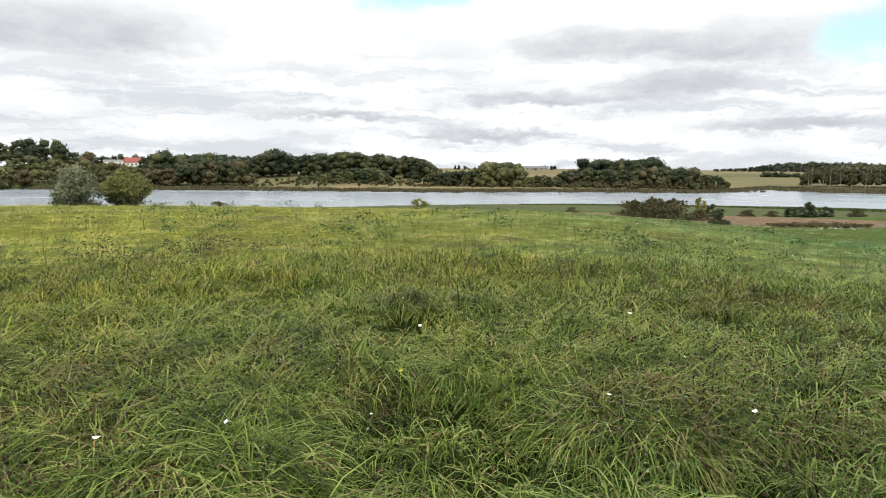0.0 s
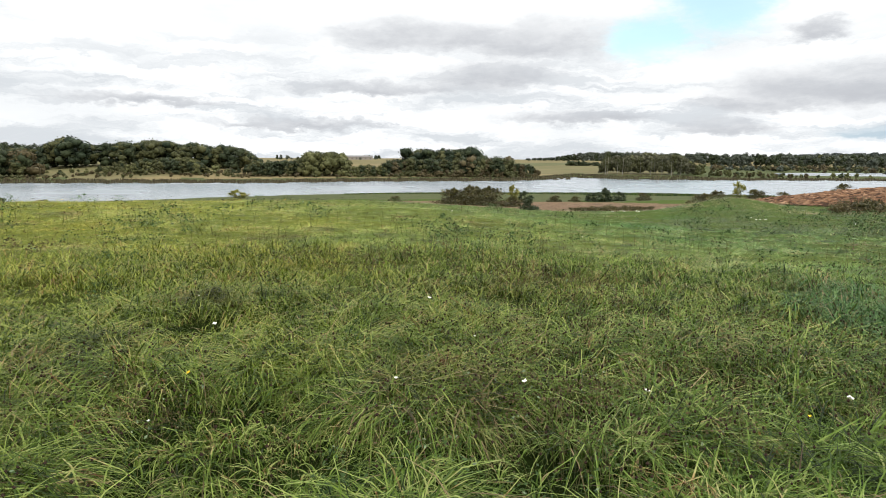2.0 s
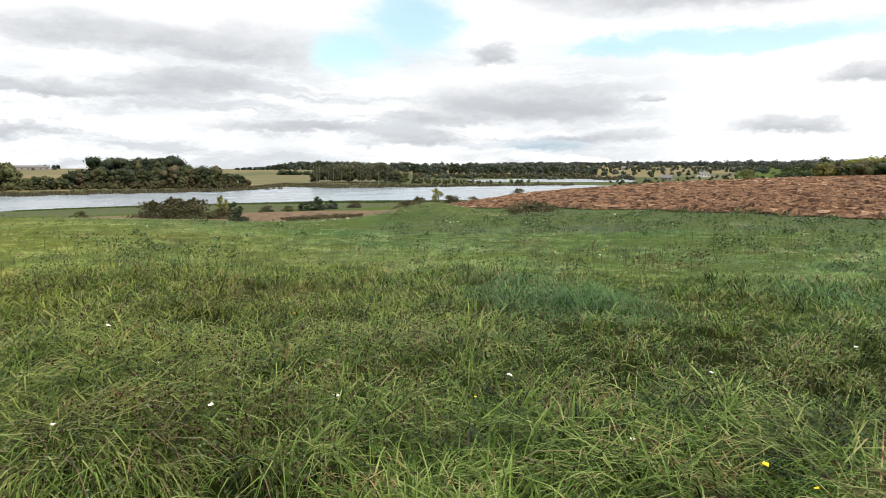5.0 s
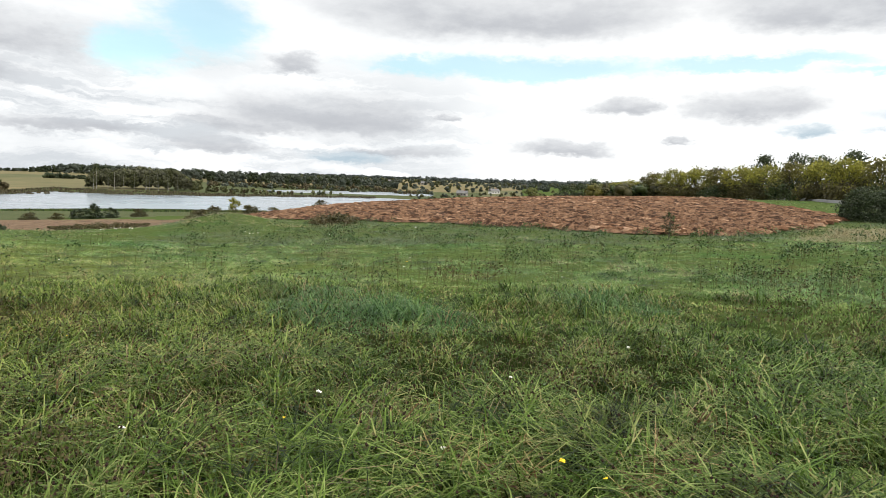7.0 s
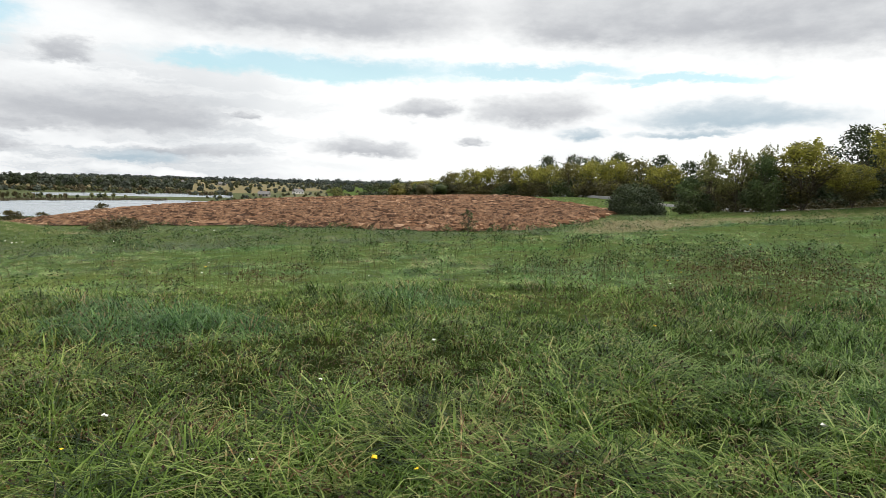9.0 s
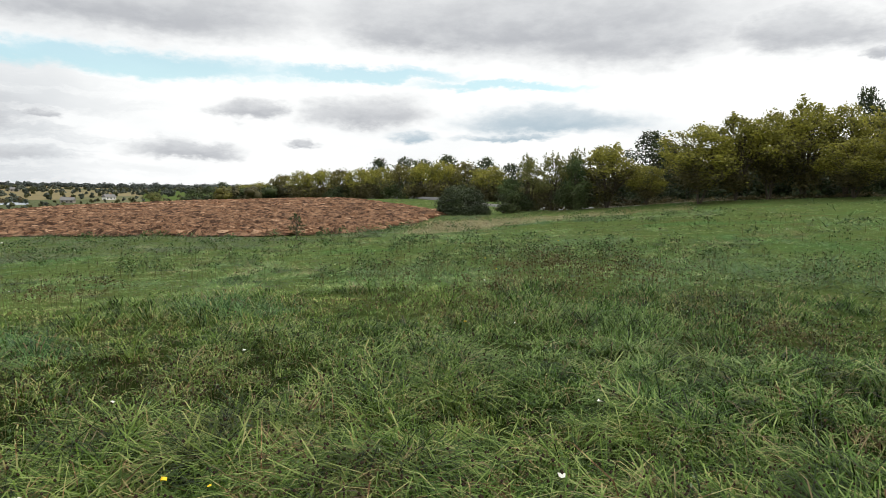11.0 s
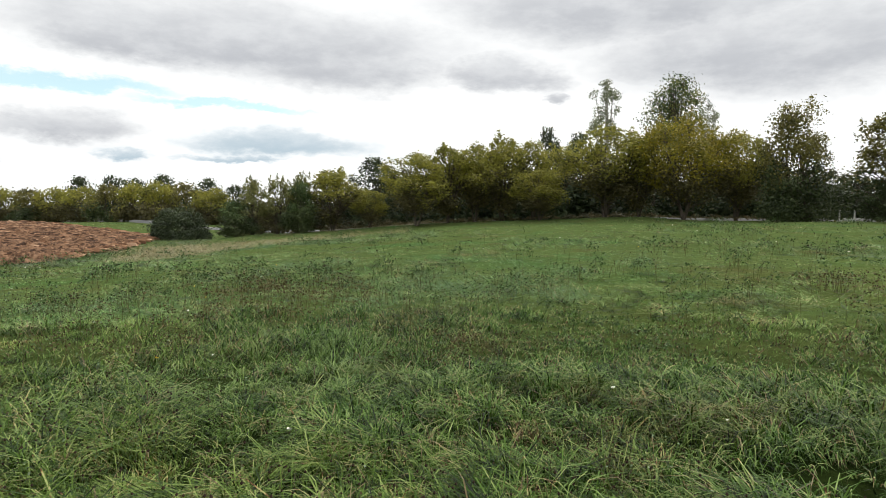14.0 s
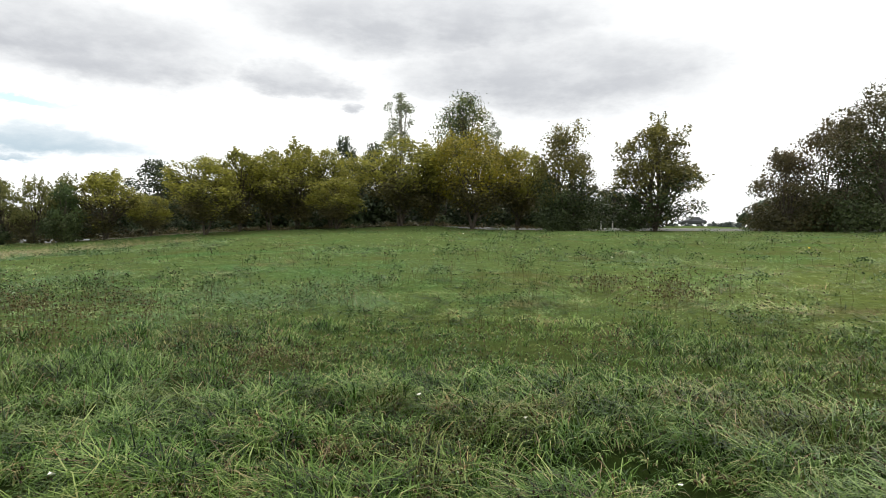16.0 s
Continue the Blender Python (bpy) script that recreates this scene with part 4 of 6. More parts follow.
def build_flowers():
    rng = np.random.default_rng(10)
    for name, label, mat, count, h0, h1, rad, seed in (("yarrow", "small white yarrow umbels in the grass", PETAL_WHITE, 44, 0.22, 0.34, 0.017, 61), ("hawkbit", "tiny yellow hawkbit flowers in the grass", PETAL_YELLOW, 24, 0.2, 0.34, 0.013, 62)):
        x, y, r = scatter(rng, count, 2.4, 40)
        if name == "yarrow":
            x = np.r_[x, place(33.0, 38)[0] + rng.normal(0, 0.45, 9), place(43.2, 31)[0] + rng.normal(0, 0.3, 5)]
            y = np.r_[y, place(33.0, 38)[1] + rng.normal(0, 0.45, 9), place(43.2, 31)[1] + rng.normal(0, 0.3, 5)]
        a, r = polar(x, y)
        ok = ~(field_mask(a, r) | soil_mask(a, r))
        x, y, r = x[ok], y[ok], r[ok]
        n = len(x)
        z = land(x, y)
        h = rng.uniform(h0, h1, n)
        top = np.stack([x, y, z + h], 1)
        s = np.maximum(rad, r * 0.0012) * rng.uniform(0.6, 1.2, n)
        k = np.arange(7) * 2 * math.pi / 7
        ring = np.stack([np.cos(k), np.sin(k), 0 * k], 1)
        ring_v = top[:, None] + ring[None] * s[:, None, None] * (1 + 0.25 * rng.normal(size=(n, 7, 1))) + rng.normal(0, 0.3, (n, 7, 3)) * s[:, None, None] * np.array([0, 0, 1])
        cen = top + np.array([0, 0, 1]) * s[:, None] * 0.35
        under = top - np.array([0, 0, 1]) * s[:, None] * 0.6
        V = np.concatenate([cen[:, None], under[:, None], ring_v], 1)
        f = [(0, 2 + i, 2 + (i + 1) % 7) for i in range(7)] + [(1, 2 + (i + 1) % 7, 2 + i) for i in range(7)]
        F = (np.arange(n)[:, None, None] * 9 + np.array(f)[None]).reshape(-1, 3)
        ob = new(name, mesh_np(name, V.reshape(-1, 3), None, F, (mat,)))
        tagged(ob, label, "flowers", kind="stuff")


def build_reeds():
    """Brown reeds along the water's edge, as upright blades."""
    rng = np.random.default_rng(14)
    n = 13000
    az = rng.uniform(-42, 53, n)
    far = np.interp(az, *FAR_SHORE) + 3 * np.sin(az * 1.9) + 2 * np.sin(az * 4.3)
    r = far + rng.uniform(-9, 5, n)
    x, y = r * np.sin(np.radians(az)), r * np.cos(np.radians(az))
    z = np.maximum(land(x, y), LAKE_Z - 0.1)
    v, q, t = blades(x, y, z, rng.uniform(0, 6.28, n), rng.uniform(0.7, 1.25, n), rng.uniform(0.3, 0.7, n), rng.uniform(0.05, 0.3, n), 2, rng.normal(0, 0.5, n))
    ob = new("reeds", mesh_np("reeds", v, q, t, (REED,)))
    tagged(ob, "brown reed belt along the far shore", "reeds", kind="stuff")
    n = 9000
    az = 50 - 47 * rng.uniform(0, 1, n) ** 0.8
    r = rng.uniform(0, 1, n) ** 2
    az = np.where(az < 8, az + 30, az)
    rr = np.arange(170, 275, 2.0)
    wet = land(rr[None] * np.sin(np.radians(az))[:, None] + 0, rr[None] * np.cos(np.radians(az))[:, None] + 0) < LAKE_Z + 0.15
    near = rr[np.argmax(wet, 1)] + 1.0
    r = near - np.interp(az, (8, 24, 30), (8, 16, 28)) * r
    x, y = r * np.sin(np.radians(az)), r * np.cos(np.radians(az))
    z = np.maximum(land(x, y), LAKE_Z)
    v, q, t = blades(x, y, z, rng.uniform(0, 6.28, n), rng.uniform(0.4, 0.8, n) * np.interp(az, (8, 24, 30), (0.4, 0.6, 1)), rng.uniform(0.2, 0.5, n), rng.uniform(0.05, 0.3, n), 2, rng.normal(0, 0.5, n))
    ob = new("reeds", mesh_np("reeds", v, q, t, (BANK_GRASS,)))
    tagged(ob, "green reed belt along the near shore", "reeds", kind="stuff")


# ------------------------------------------------------------ trees
def tube(points, radii, sides=5):
    """Corners and faces of a tapered tube along points."""
    pts = np.asarray(points, float)
    n = len(pts)
    d = np.gradient(pts, axis=0)
    d /= np.linalg.norm(d, axis=1)[:, None] + 1e-9
    ref = np.where(np.abs(d[:, 2:3]) > 0.9, np.array([[1.0, 0, 0]]), np.array([[0, 0, 1.0]]))
    u = np.cross(d, ref)
    u /= np.linalg.norm(u, axis=1)[:, None] + 1e-9
    v = np.cross(d, u)
    a = np.arange(sides) * 2 * math.pi / sides
    ring = pts[:, None] + np.asarray(radii)[:, None, None] * (np.cos(a)[None, :, None] * u[:, None] + np.sin(a)[None, :, None] * v[:, None])
    q = []
    for i in range(n - 1):
        for j in range(sides):
            k = (j + 1) % sides
            q.append((i * sides + j, i * sides + k, (i + 1) * sides + k, (i + 1) * sides + j))
    return ring.reshape(-1, 3), np.array(q)


def leaf_tris(rng, centres, size, droop=0.0):
    """A small pointed leaf at each centre, turned at random."""
    n = len(centres)
    a = rng.normal(size=(n, 3))
    a[:, 2] -= droop
    a /= np.linalg.norm(a, axis=1)[:, None]
    b = rng.normal(size=(n, 3))
    b -= a * (a * b).sum(1)[:, None]
    b /= np.linalg.norm(b, axis=1)[:, None]
    s = (size * rng.uniform(0.6, 1.35, n))[:, None]
    P = np.stack([centres - a * s * 0.35 - b * s * 0.36, centres - a * s * 0.35 + b * s * 0.36, centres + a * s * 0.62], 1)
    return P.reshape(-1, 3), (np.arange(n)[:, None] * 3 + np.arange(3)[None])


def leaf_frames(rng, facing, jitter, droop):
    """Two axes in the plane of each leaf; leaves face roughly that way."""
    f = facing + jitter * rng.normal(size=facing.shape)
    f /= np.linalg.norm(f, axis=1)[:, None] + 1e-9
    u = rng.normal(size=facing.shape)
    u[:, 2] -= droop
    u -= f * (f * u).sum(1)[:, None]
    u /= np.linalg.norm(u, axis=1)[:, None] + 1e-9
    return u, np.cross(f, u)


def facing_leaves(rng, centres, facing, size, jitter=0.6, droop=0.0):
    """Four-cornered pointed leaves."""
    n = len(centres)
    u, v = leaf_frames(rng, facing, jitter, droop)
    s = (size * rng.uniform(0.6, 1.35, n))[:, None]
    P = np.stack([centres + u * s * 0.62, centres + v * s * 0.34, centres - u * s * 0.5, centres - v * s * 0.34], 1)
    return P.reshape(-1, 3), np.arange(n)[:, None] * 4 + np.arange(4)[None]


def facing_sprays(rng, centres, facing, size, jitter=0.5):
    """Three-cornered sprays of foliage, for trees far away."""
    n = len(centres)
    u, v = leaf_frames(rng, facing, jitter, 0.0)
    s = (size * rng.uniform(0.6, 1.35, n))[:, None]
    P = np.stack([centres + u * s * 0.6, centres - u * s * 0.35 + v * s * 0.5, centres - u * s * 0.35 - v * s * 0.5], 1)
    return P.reshape(-1, 3), np.arange(n)[:, None] * 3 + np.arange(3)[None]


def outline(shape, h):
    """Half width of a crown, 0 to 1, at a height from 0 to 1."""
    if shape == "vase":
        return (0.34 + 0.66 * smooth(0, 0.5, h)) * np.sqrt(1 - 0.88 * np.clip((h - 0.45) / 0.55, 0, 1) ** 3)
    if shape == "column":
        return np.sqrt(1 - 0.85 * h ** 6) * (0.75 + 0.25 * np.minimum(h * 5, 1))
    if shape == "tall":
        return np.sin(math.pi * (0.13 + 0.85 * h)) ** 0.65
    if shape == "dome":
        return np.sqrt(1 - 0.88 * h ** 3) * (0.8 + 0.2 * np.minimum(h * 5, 1))
    if shape == "mound":
        return np.sqrt(1 - 0.86 * h ** 3.4)
    return np.sqrt(np.clip(1 - (1.9 * h - 0.95) ** 2, 0.05, 1))


def tree_meshes(name, leaf, bark, H, W, low=0.2, stems=1, lobes=26, lobe=0.15, leaves=9000, size=0.15, seed=1, shape="vase", shoots=10, droop=0.0, trunk_r=None, turned=0.0, holes=0.36, hollow=0.3):
    """Wood and foliage of one tree, its foot at the origin: stems, limbs to each bough, boughs of leaves with gaps, and
    shoots on top.
    leaf: the lower leaves and the paler upper ones; turned: how far the paler colour comes down the crown. It paints
    lit tops and dark feet, and the maples' autumn colour."""
    rng = np.random.default_rng(seed)
    h = rng.uniform(0, 1, 4000)
    h = h[rng.uniform(0, 1, 4000) < outline(shape, h)][:lobes]
    h[0], h[1] = 1.0, 0.88
    n = len(h)
    ang = np.arange(n) * 2.39996 + rng.uniform(-0.5, 0.5, n)
    rho = np.sqrt(rng.uniform(hollow, 1, n)) * outline(shape, h) * (1 + 0.14 * np.sin(3 * ang + seed))
    lr = 1.2 * lobe * W * rng.uniform(0.6, 1.25, n) * (1 - 0.2 * h)
    reach = np.maximum(rho * W / 2 - 0.5 * lr, 0)
    cc = np.stack([np.cos(ang) * reach, np.sin(ang) * reach, np.maximum(H * (low + (1 - low) * h) - 0.7 * lr, 0.3 * lr)], 1)
    wood_v, wood_q, off = [], [], 0

    def add(p, r, sides=5):
        nonlocal off
        v, q = tube(p, r, sides)
        wood_v.append(v), wood_q.append(q + off)
        off += len(v)
    tr = trunk_r or max(0.035, H * 0.015)
    t = np.linspace(0, 1, 7)
    trunks = []
    for s in range(stems):
        a = rng.uniform(0, 6.28) if stems == 1 else 6.28 * s / stems + rng.uniform(-0.4, 0.4)
        lean = 0.03 * W if stems == 1 else rng.uniform(0.12, 0.28) * W
        p = np.stack([np.cos(a) * lean * t + 0.012 * H * np.sin(t * 6 + s), np.sin(a) * lean * t + 0.012 * H * np.cos(t * 5 + s), H * 0.84 * t - 0.15], 1)
        add(p, tr * (1 - 0.86 * t) * (1 if stems == 1 else 0.72), 7)
        trunks.append(p)
    twig_c, twig_f = [], []
    for k in range(n):
        p = trunks[int(np.argmin([np.hypot(*(q[4, :2] - cc[k, :2])) for q in trunks]))]
        z0 = np.clip(cc[k, 2] * rng.uniform(0.35, 0.6), 0.06 * H, 0.7 * H)
        foot = np.array([np.interp(z0, p[:, 2], p[:, i]) for i in range(3)])
        mid = foot * 0.5 + cc[k] * 0.5 + np.array([0, 0, -0.03 * H]) + rng.normal(0, 0.02 * W, 3)
        add(np.stack([foot, mid, cc[k]]), np.array([0.38, 0.24, 0.1]) * tr, 5)
        for j in range(4):
            d = rng.normal(size=3) + np.array([cc[k, 0] / W * 2, cc[k, 1] / W * 2, 0.5])
            e = cc[k] + d / np.linalg.norm(d) * lr[k] * rng.uniform(0.7, 1.25)
            add(np.stack([cc[k] * 0.8 + mid * 0.2, (cc[k] + e) / 2 + 0.06 * lr[k], e]), np.array([0.10, 0.06, 0.025]) * tr, 3)
        m = int(leaves * 0.10 / n)
        f = rng.uniform(0.45, 1, m)[:, None]
        twig_c.append(foot * (1 - f) ** 2 + 2 * mid * f * (1 - f) + cc[k] * f ** 2 + rng.normal(0, 0.045 * W, (m, 3)))
        twig_f.append(rng.normal(size=(m, 3)))
    own = rng.choice(n, int(leaves * 1.45), p=lr ** 2 / (lr ** 2).sum())
    d = rng.normal(size=(len(own), 3))
    d /= np.linalg.norm(d, axis=1)[:, None]
    outward = np.stack([cc[:, 0], cc[:, 1], np.full(n, 0.32 * W)], 1)
    outward /= np.linalg.norm(outward, axis=1)[:, None]
    d = d + 0.45 * outward[own]
    d /= np.linalg.norm(d, axis=1)[:, None]
    rad = 1.35 * lr[own] * rng.uniform(0.12, 1.0, len(own)) ** 0.55 * (1 + 0.22 * rng.normal(size=len(own)) * (rng.uniform(0, 1, len(own)) < 0.3))
    c = cc[own] + d * rad[:, None] * np.array([1.05, 1.05, 0.8])
    g = 0.085 * W
    gap = vnoise(c[:, 0] + 0.6 * c[:, 2], c[:, 1] - 0.5 * c[:, 2], g, seed) * 0.5 + vnoise(c[:, 2] - 0.4 * c[:, 0], c[:, 0] + 0.7 * c[:, 1], g, seed + 9) * 0.5
    keep = gap > holes
    c, d = c[keep][:leaves], d[keep][:leaves]
    if droop:
        c[:, 2] -= droop * rng.uniform(0, 1, len(c)) ** 2 * H * 0.08
    ext_c, ext_f = [c] + twig_c, [d] + twig_f
    tops = np.flatnonzero(h > 0.5)
    for k in rng.choice(tops, shoots) if len(tops) else ():
        a0 = cc[k] + np.array([rng.normal(0, 0.4), rng.normal(0, 0.4), 0.5]) * lr[k]
        way = np.array([rng.normal(0, 0.22) + cc[k, 0] / W * 0.8, rng.normal(0, 0.22) + cc[k, 1] / W * 0.8, 1.0])
        L = H * rng.uniform(0.07, 0.16)
        add(np.stack([a0, a0 + way * L * 0.5, a0 + way * L]), np.array([0.08, 0.05, 0.02]) * tr, 3)
        f = rng.uniform(0.1, 1.05, 36)
        ext_c.append(a0 + way * L * f[:, None] + rng.normal(size=(36, 3)) * 0.022 * H * (1.1 - 0.8 * f[:, None]))
        ext_f.append(rng.normal(size=(36, 3)))
    c, d = np.concatenate(ext_c), np.concatenate(ext_f)
    ok = c[:, 2] > 0.05
    c, d = c[ok], d[ok]
    lv, lq = facing_leaves(rng, c, d, size, 0.65, droop)
    # lighter leaves towards the top: lit crown put into colour, with autumn tint
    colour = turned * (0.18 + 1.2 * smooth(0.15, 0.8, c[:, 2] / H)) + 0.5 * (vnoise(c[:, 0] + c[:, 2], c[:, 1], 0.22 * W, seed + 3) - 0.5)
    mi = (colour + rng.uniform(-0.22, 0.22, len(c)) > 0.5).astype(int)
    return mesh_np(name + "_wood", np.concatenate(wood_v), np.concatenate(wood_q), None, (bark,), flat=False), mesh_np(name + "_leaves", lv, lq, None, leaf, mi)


TREE_KINDS = {}


def define_tree(key, name, label, category, **kw):
    TREE_KINDS[key] = [name, label, category, kw, None]


def plant(key, az, r, height, width=None, turn=0.0, group="", label=""):
    """A tree of that kind at a bearing and distance, scaled to its height and width."""
    name, label0, category, kw, first = TREE_KINDS[key]
    x, y = place(az, r)
    z = ground_z(x, y)
    sz = height / kw["H"]
    sx = (width / kw["W"]) if width else sz
    m = pose(x, y, z - 0.03, 0, 0, turn)
    if first is None:
        first = thing(name, label or label0, category, group)
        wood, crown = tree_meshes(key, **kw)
        part("trunk", wood, first)
        part("crown", crown, first)
        TREE_KINDS[key][4] = first
        first.scale = (sx, sx, sz)
        first.matrix_basis = m @ Matrix.Diagonal((sx, sx, sz, 1))
        return first
    keep = first.scale.copy()
    first.scale = (sx, sx, sz)
    ob = copy_thing(first, m)
    first.scale = keep
    if label:
        ob["label"] = label
    if group:
        ob["group"] = group
    return ob


def ball():
    bm = bmesh.new()
    bmesh.ops.create_icosphere(bm, subdivisions=1, radius=1.0)
    v, f = np.array([tuple(q.co) for q in bm.verts]), np.array([[q.index for q in p.verts] for p in bm.faces])
    bm.free()
    return v, f


BALL = ball()


def wood_stand(name, label, mats, crest, r0, r1, count, per=300, size=1.0, seed=1, cone=0.0, squat=0.4, even=0.25, low=0.0, core=0.82, boughs=9):
    """A far stand of trees: crowns of several boughs each, whose height follows crest, rows of bearing and height. Each tree has one of the foliage colours."""
    rng = np.random.default_rng(seed)
    ca, ch = np.array(crest, float).T
    az = ca[0] + (ca[-1] - ca[0]) * (np.arange(count) + rng.uniform(0, 1, count)) / count
    r = rng.uniform(r0, r1, count)
    x, y = r * np.sin(np.radians(az)), r * np.cos(np.radians(az))
    z = land(x, y)
    h = np.interp(az, ca, ch) * (1.03 - even * rng.uniform(0, 1, count) ** 1.4)
    w = h * squat * rng.uniform(0.75, 1.3, count)
    is_cone = rng.uniform(0, 1, count) < cone
    nl = boughs
    lh = rng.uniform(0.12, 0.9, (count, nl))
    lh[:, 0], lh[:, 1] = 0.88, 0.55
    wide = np.where(is_cone[:, None], 1.0 - lh, np.sqrt(np.clip(1 - (np.maximum(lh - 0.35, 0) / 0.65) ** 2, 0.02, 1)))
    la = rng.uniform(0, 6.283, (count, nl))
    lrho = np.sqrt(rng.uniform(0.1, 1, (count, nl))) * wide * w[:, None] * 0.72
    lrho[:, 0] *= 0.3
    lx, ly, lz = x[:, None] + np.cos(la) * lrho, y[:, None] + np.sin(la) * lrho, z[:, None] + h[:, None] * (low + (1 - low) * lh)
    lr = np.where(is_cone[:, None], 0.30 * (1.15 - lh), 0.5 * rng.uniform(0.65, 1.15, (count, nl))) * w[:, None]
    own = rng.integers(0, nl, (count, per))
    row = np.arange(count)[:, None]
    d = rng.normal(size=(count, per, 3))
    d /= np.linalg.norm(d, axis=2)[:, :, None]
    d[:, :, 2] += 0.3
    d /= np.linalg.norm(d, axis=2)[:, :, None]
    rad = lr[row, own] * rng.uniform(0.74, 1.2, (count, per))
    c = np.stack([lx[row, own], ly[row, own], lz[row, own]], -1) + d * rad[:, :, None] * np.array([1, 1, 0.82])
    c[:, :, 2] = np.maximum(c[:, :, 2], z[:, None] + 0.2)
    V, T = facing_sprays(rng, c.reshape(-1, 3), d.reshape(-1, 3), size, 0.5)
    # the dense inside of each bough
    bv, bf = BALL
    inner = np.stack([lx, ly, lz], -1).reshape(-1, 1, 3) + bv[None] * (lr.reshape(-1, 1, 1) * core) * np.array([1, 1, 0.82]) * (1 + 0.16 * rng.normal(size=(count * nl, len(bv), 1)))
    inner[:, :, 2] = np.maximum(inner[:, :, 2], np.repeat(z, nl)[:, None])
    F = (np.arange(count * nl)[:, None, None] * len(bv) + bf[None]).reshape(-1, 3) + len(V)
    kind = rng.integers(0, len(mats), count)
    ob = new(name, mesh_np(name, np.concatenate([V, inner.reshape(-1, 3)]), None, np.concatenate([T, F]), mats, np.r_[np.repeat(kind, per), np.repeat(kind, nl * len(bf))], flat=False))
    return tagged(ob, label, "woods", kind="stuff")


build_ground()
build_lake()
build_field()
build_road()

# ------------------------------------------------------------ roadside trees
# lower leaves dark as in shade, upper ones yellow with autumn and light
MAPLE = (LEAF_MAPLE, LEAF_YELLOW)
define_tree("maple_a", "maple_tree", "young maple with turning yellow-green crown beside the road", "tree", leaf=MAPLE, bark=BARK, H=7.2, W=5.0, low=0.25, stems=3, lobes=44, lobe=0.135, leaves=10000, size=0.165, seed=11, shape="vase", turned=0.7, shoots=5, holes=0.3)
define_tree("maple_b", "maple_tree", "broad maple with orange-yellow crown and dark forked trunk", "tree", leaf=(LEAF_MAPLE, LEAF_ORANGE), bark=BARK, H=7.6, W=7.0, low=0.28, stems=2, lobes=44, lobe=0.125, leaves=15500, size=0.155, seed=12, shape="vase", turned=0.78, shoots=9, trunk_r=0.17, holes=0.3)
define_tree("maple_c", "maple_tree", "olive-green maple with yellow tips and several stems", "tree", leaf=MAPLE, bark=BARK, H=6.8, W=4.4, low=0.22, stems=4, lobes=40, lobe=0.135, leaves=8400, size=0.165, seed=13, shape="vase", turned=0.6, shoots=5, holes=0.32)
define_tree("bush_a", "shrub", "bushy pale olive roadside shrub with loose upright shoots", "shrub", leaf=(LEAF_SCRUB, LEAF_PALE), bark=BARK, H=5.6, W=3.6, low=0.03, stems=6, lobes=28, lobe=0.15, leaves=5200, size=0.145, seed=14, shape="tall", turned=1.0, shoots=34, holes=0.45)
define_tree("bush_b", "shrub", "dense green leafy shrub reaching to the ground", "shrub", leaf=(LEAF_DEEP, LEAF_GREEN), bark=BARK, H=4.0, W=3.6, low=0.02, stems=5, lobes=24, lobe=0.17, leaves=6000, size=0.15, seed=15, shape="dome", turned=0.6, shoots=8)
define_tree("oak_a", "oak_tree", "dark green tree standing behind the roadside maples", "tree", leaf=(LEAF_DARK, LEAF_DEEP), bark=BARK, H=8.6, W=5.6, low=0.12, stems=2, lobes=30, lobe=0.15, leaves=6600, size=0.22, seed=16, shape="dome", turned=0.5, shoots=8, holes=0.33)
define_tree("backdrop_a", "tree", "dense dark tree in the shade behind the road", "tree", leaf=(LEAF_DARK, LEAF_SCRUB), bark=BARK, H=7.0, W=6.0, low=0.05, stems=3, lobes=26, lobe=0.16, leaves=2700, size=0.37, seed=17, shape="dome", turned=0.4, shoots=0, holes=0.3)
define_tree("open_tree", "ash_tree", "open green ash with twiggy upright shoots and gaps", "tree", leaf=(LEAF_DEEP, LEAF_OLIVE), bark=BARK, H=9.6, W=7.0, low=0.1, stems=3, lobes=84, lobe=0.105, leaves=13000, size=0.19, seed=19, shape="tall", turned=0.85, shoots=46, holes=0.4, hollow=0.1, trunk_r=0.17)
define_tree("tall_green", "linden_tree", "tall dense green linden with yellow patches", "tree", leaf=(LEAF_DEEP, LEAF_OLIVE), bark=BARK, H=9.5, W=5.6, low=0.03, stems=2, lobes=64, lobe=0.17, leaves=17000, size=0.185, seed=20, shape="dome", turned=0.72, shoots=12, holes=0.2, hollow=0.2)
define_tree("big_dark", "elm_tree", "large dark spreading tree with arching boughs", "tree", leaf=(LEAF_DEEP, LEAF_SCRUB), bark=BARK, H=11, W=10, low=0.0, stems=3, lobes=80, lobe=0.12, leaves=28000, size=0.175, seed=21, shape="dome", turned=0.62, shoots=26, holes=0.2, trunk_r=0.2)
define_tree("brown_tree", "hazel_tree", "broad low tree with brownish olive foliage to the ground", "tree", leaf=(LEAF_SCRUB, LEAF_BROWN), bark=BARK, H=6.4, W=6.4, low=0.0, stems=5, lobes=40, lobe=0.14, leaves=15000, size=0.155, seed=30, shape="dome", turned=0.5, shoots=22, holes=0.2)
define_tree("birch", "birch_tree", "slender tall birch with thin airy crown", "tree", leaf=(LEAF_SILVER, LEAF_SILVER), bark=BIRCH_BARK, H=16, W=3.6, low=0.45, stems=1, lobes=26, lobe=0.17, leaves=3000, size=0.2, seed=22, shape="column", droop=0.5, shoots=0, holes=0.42)
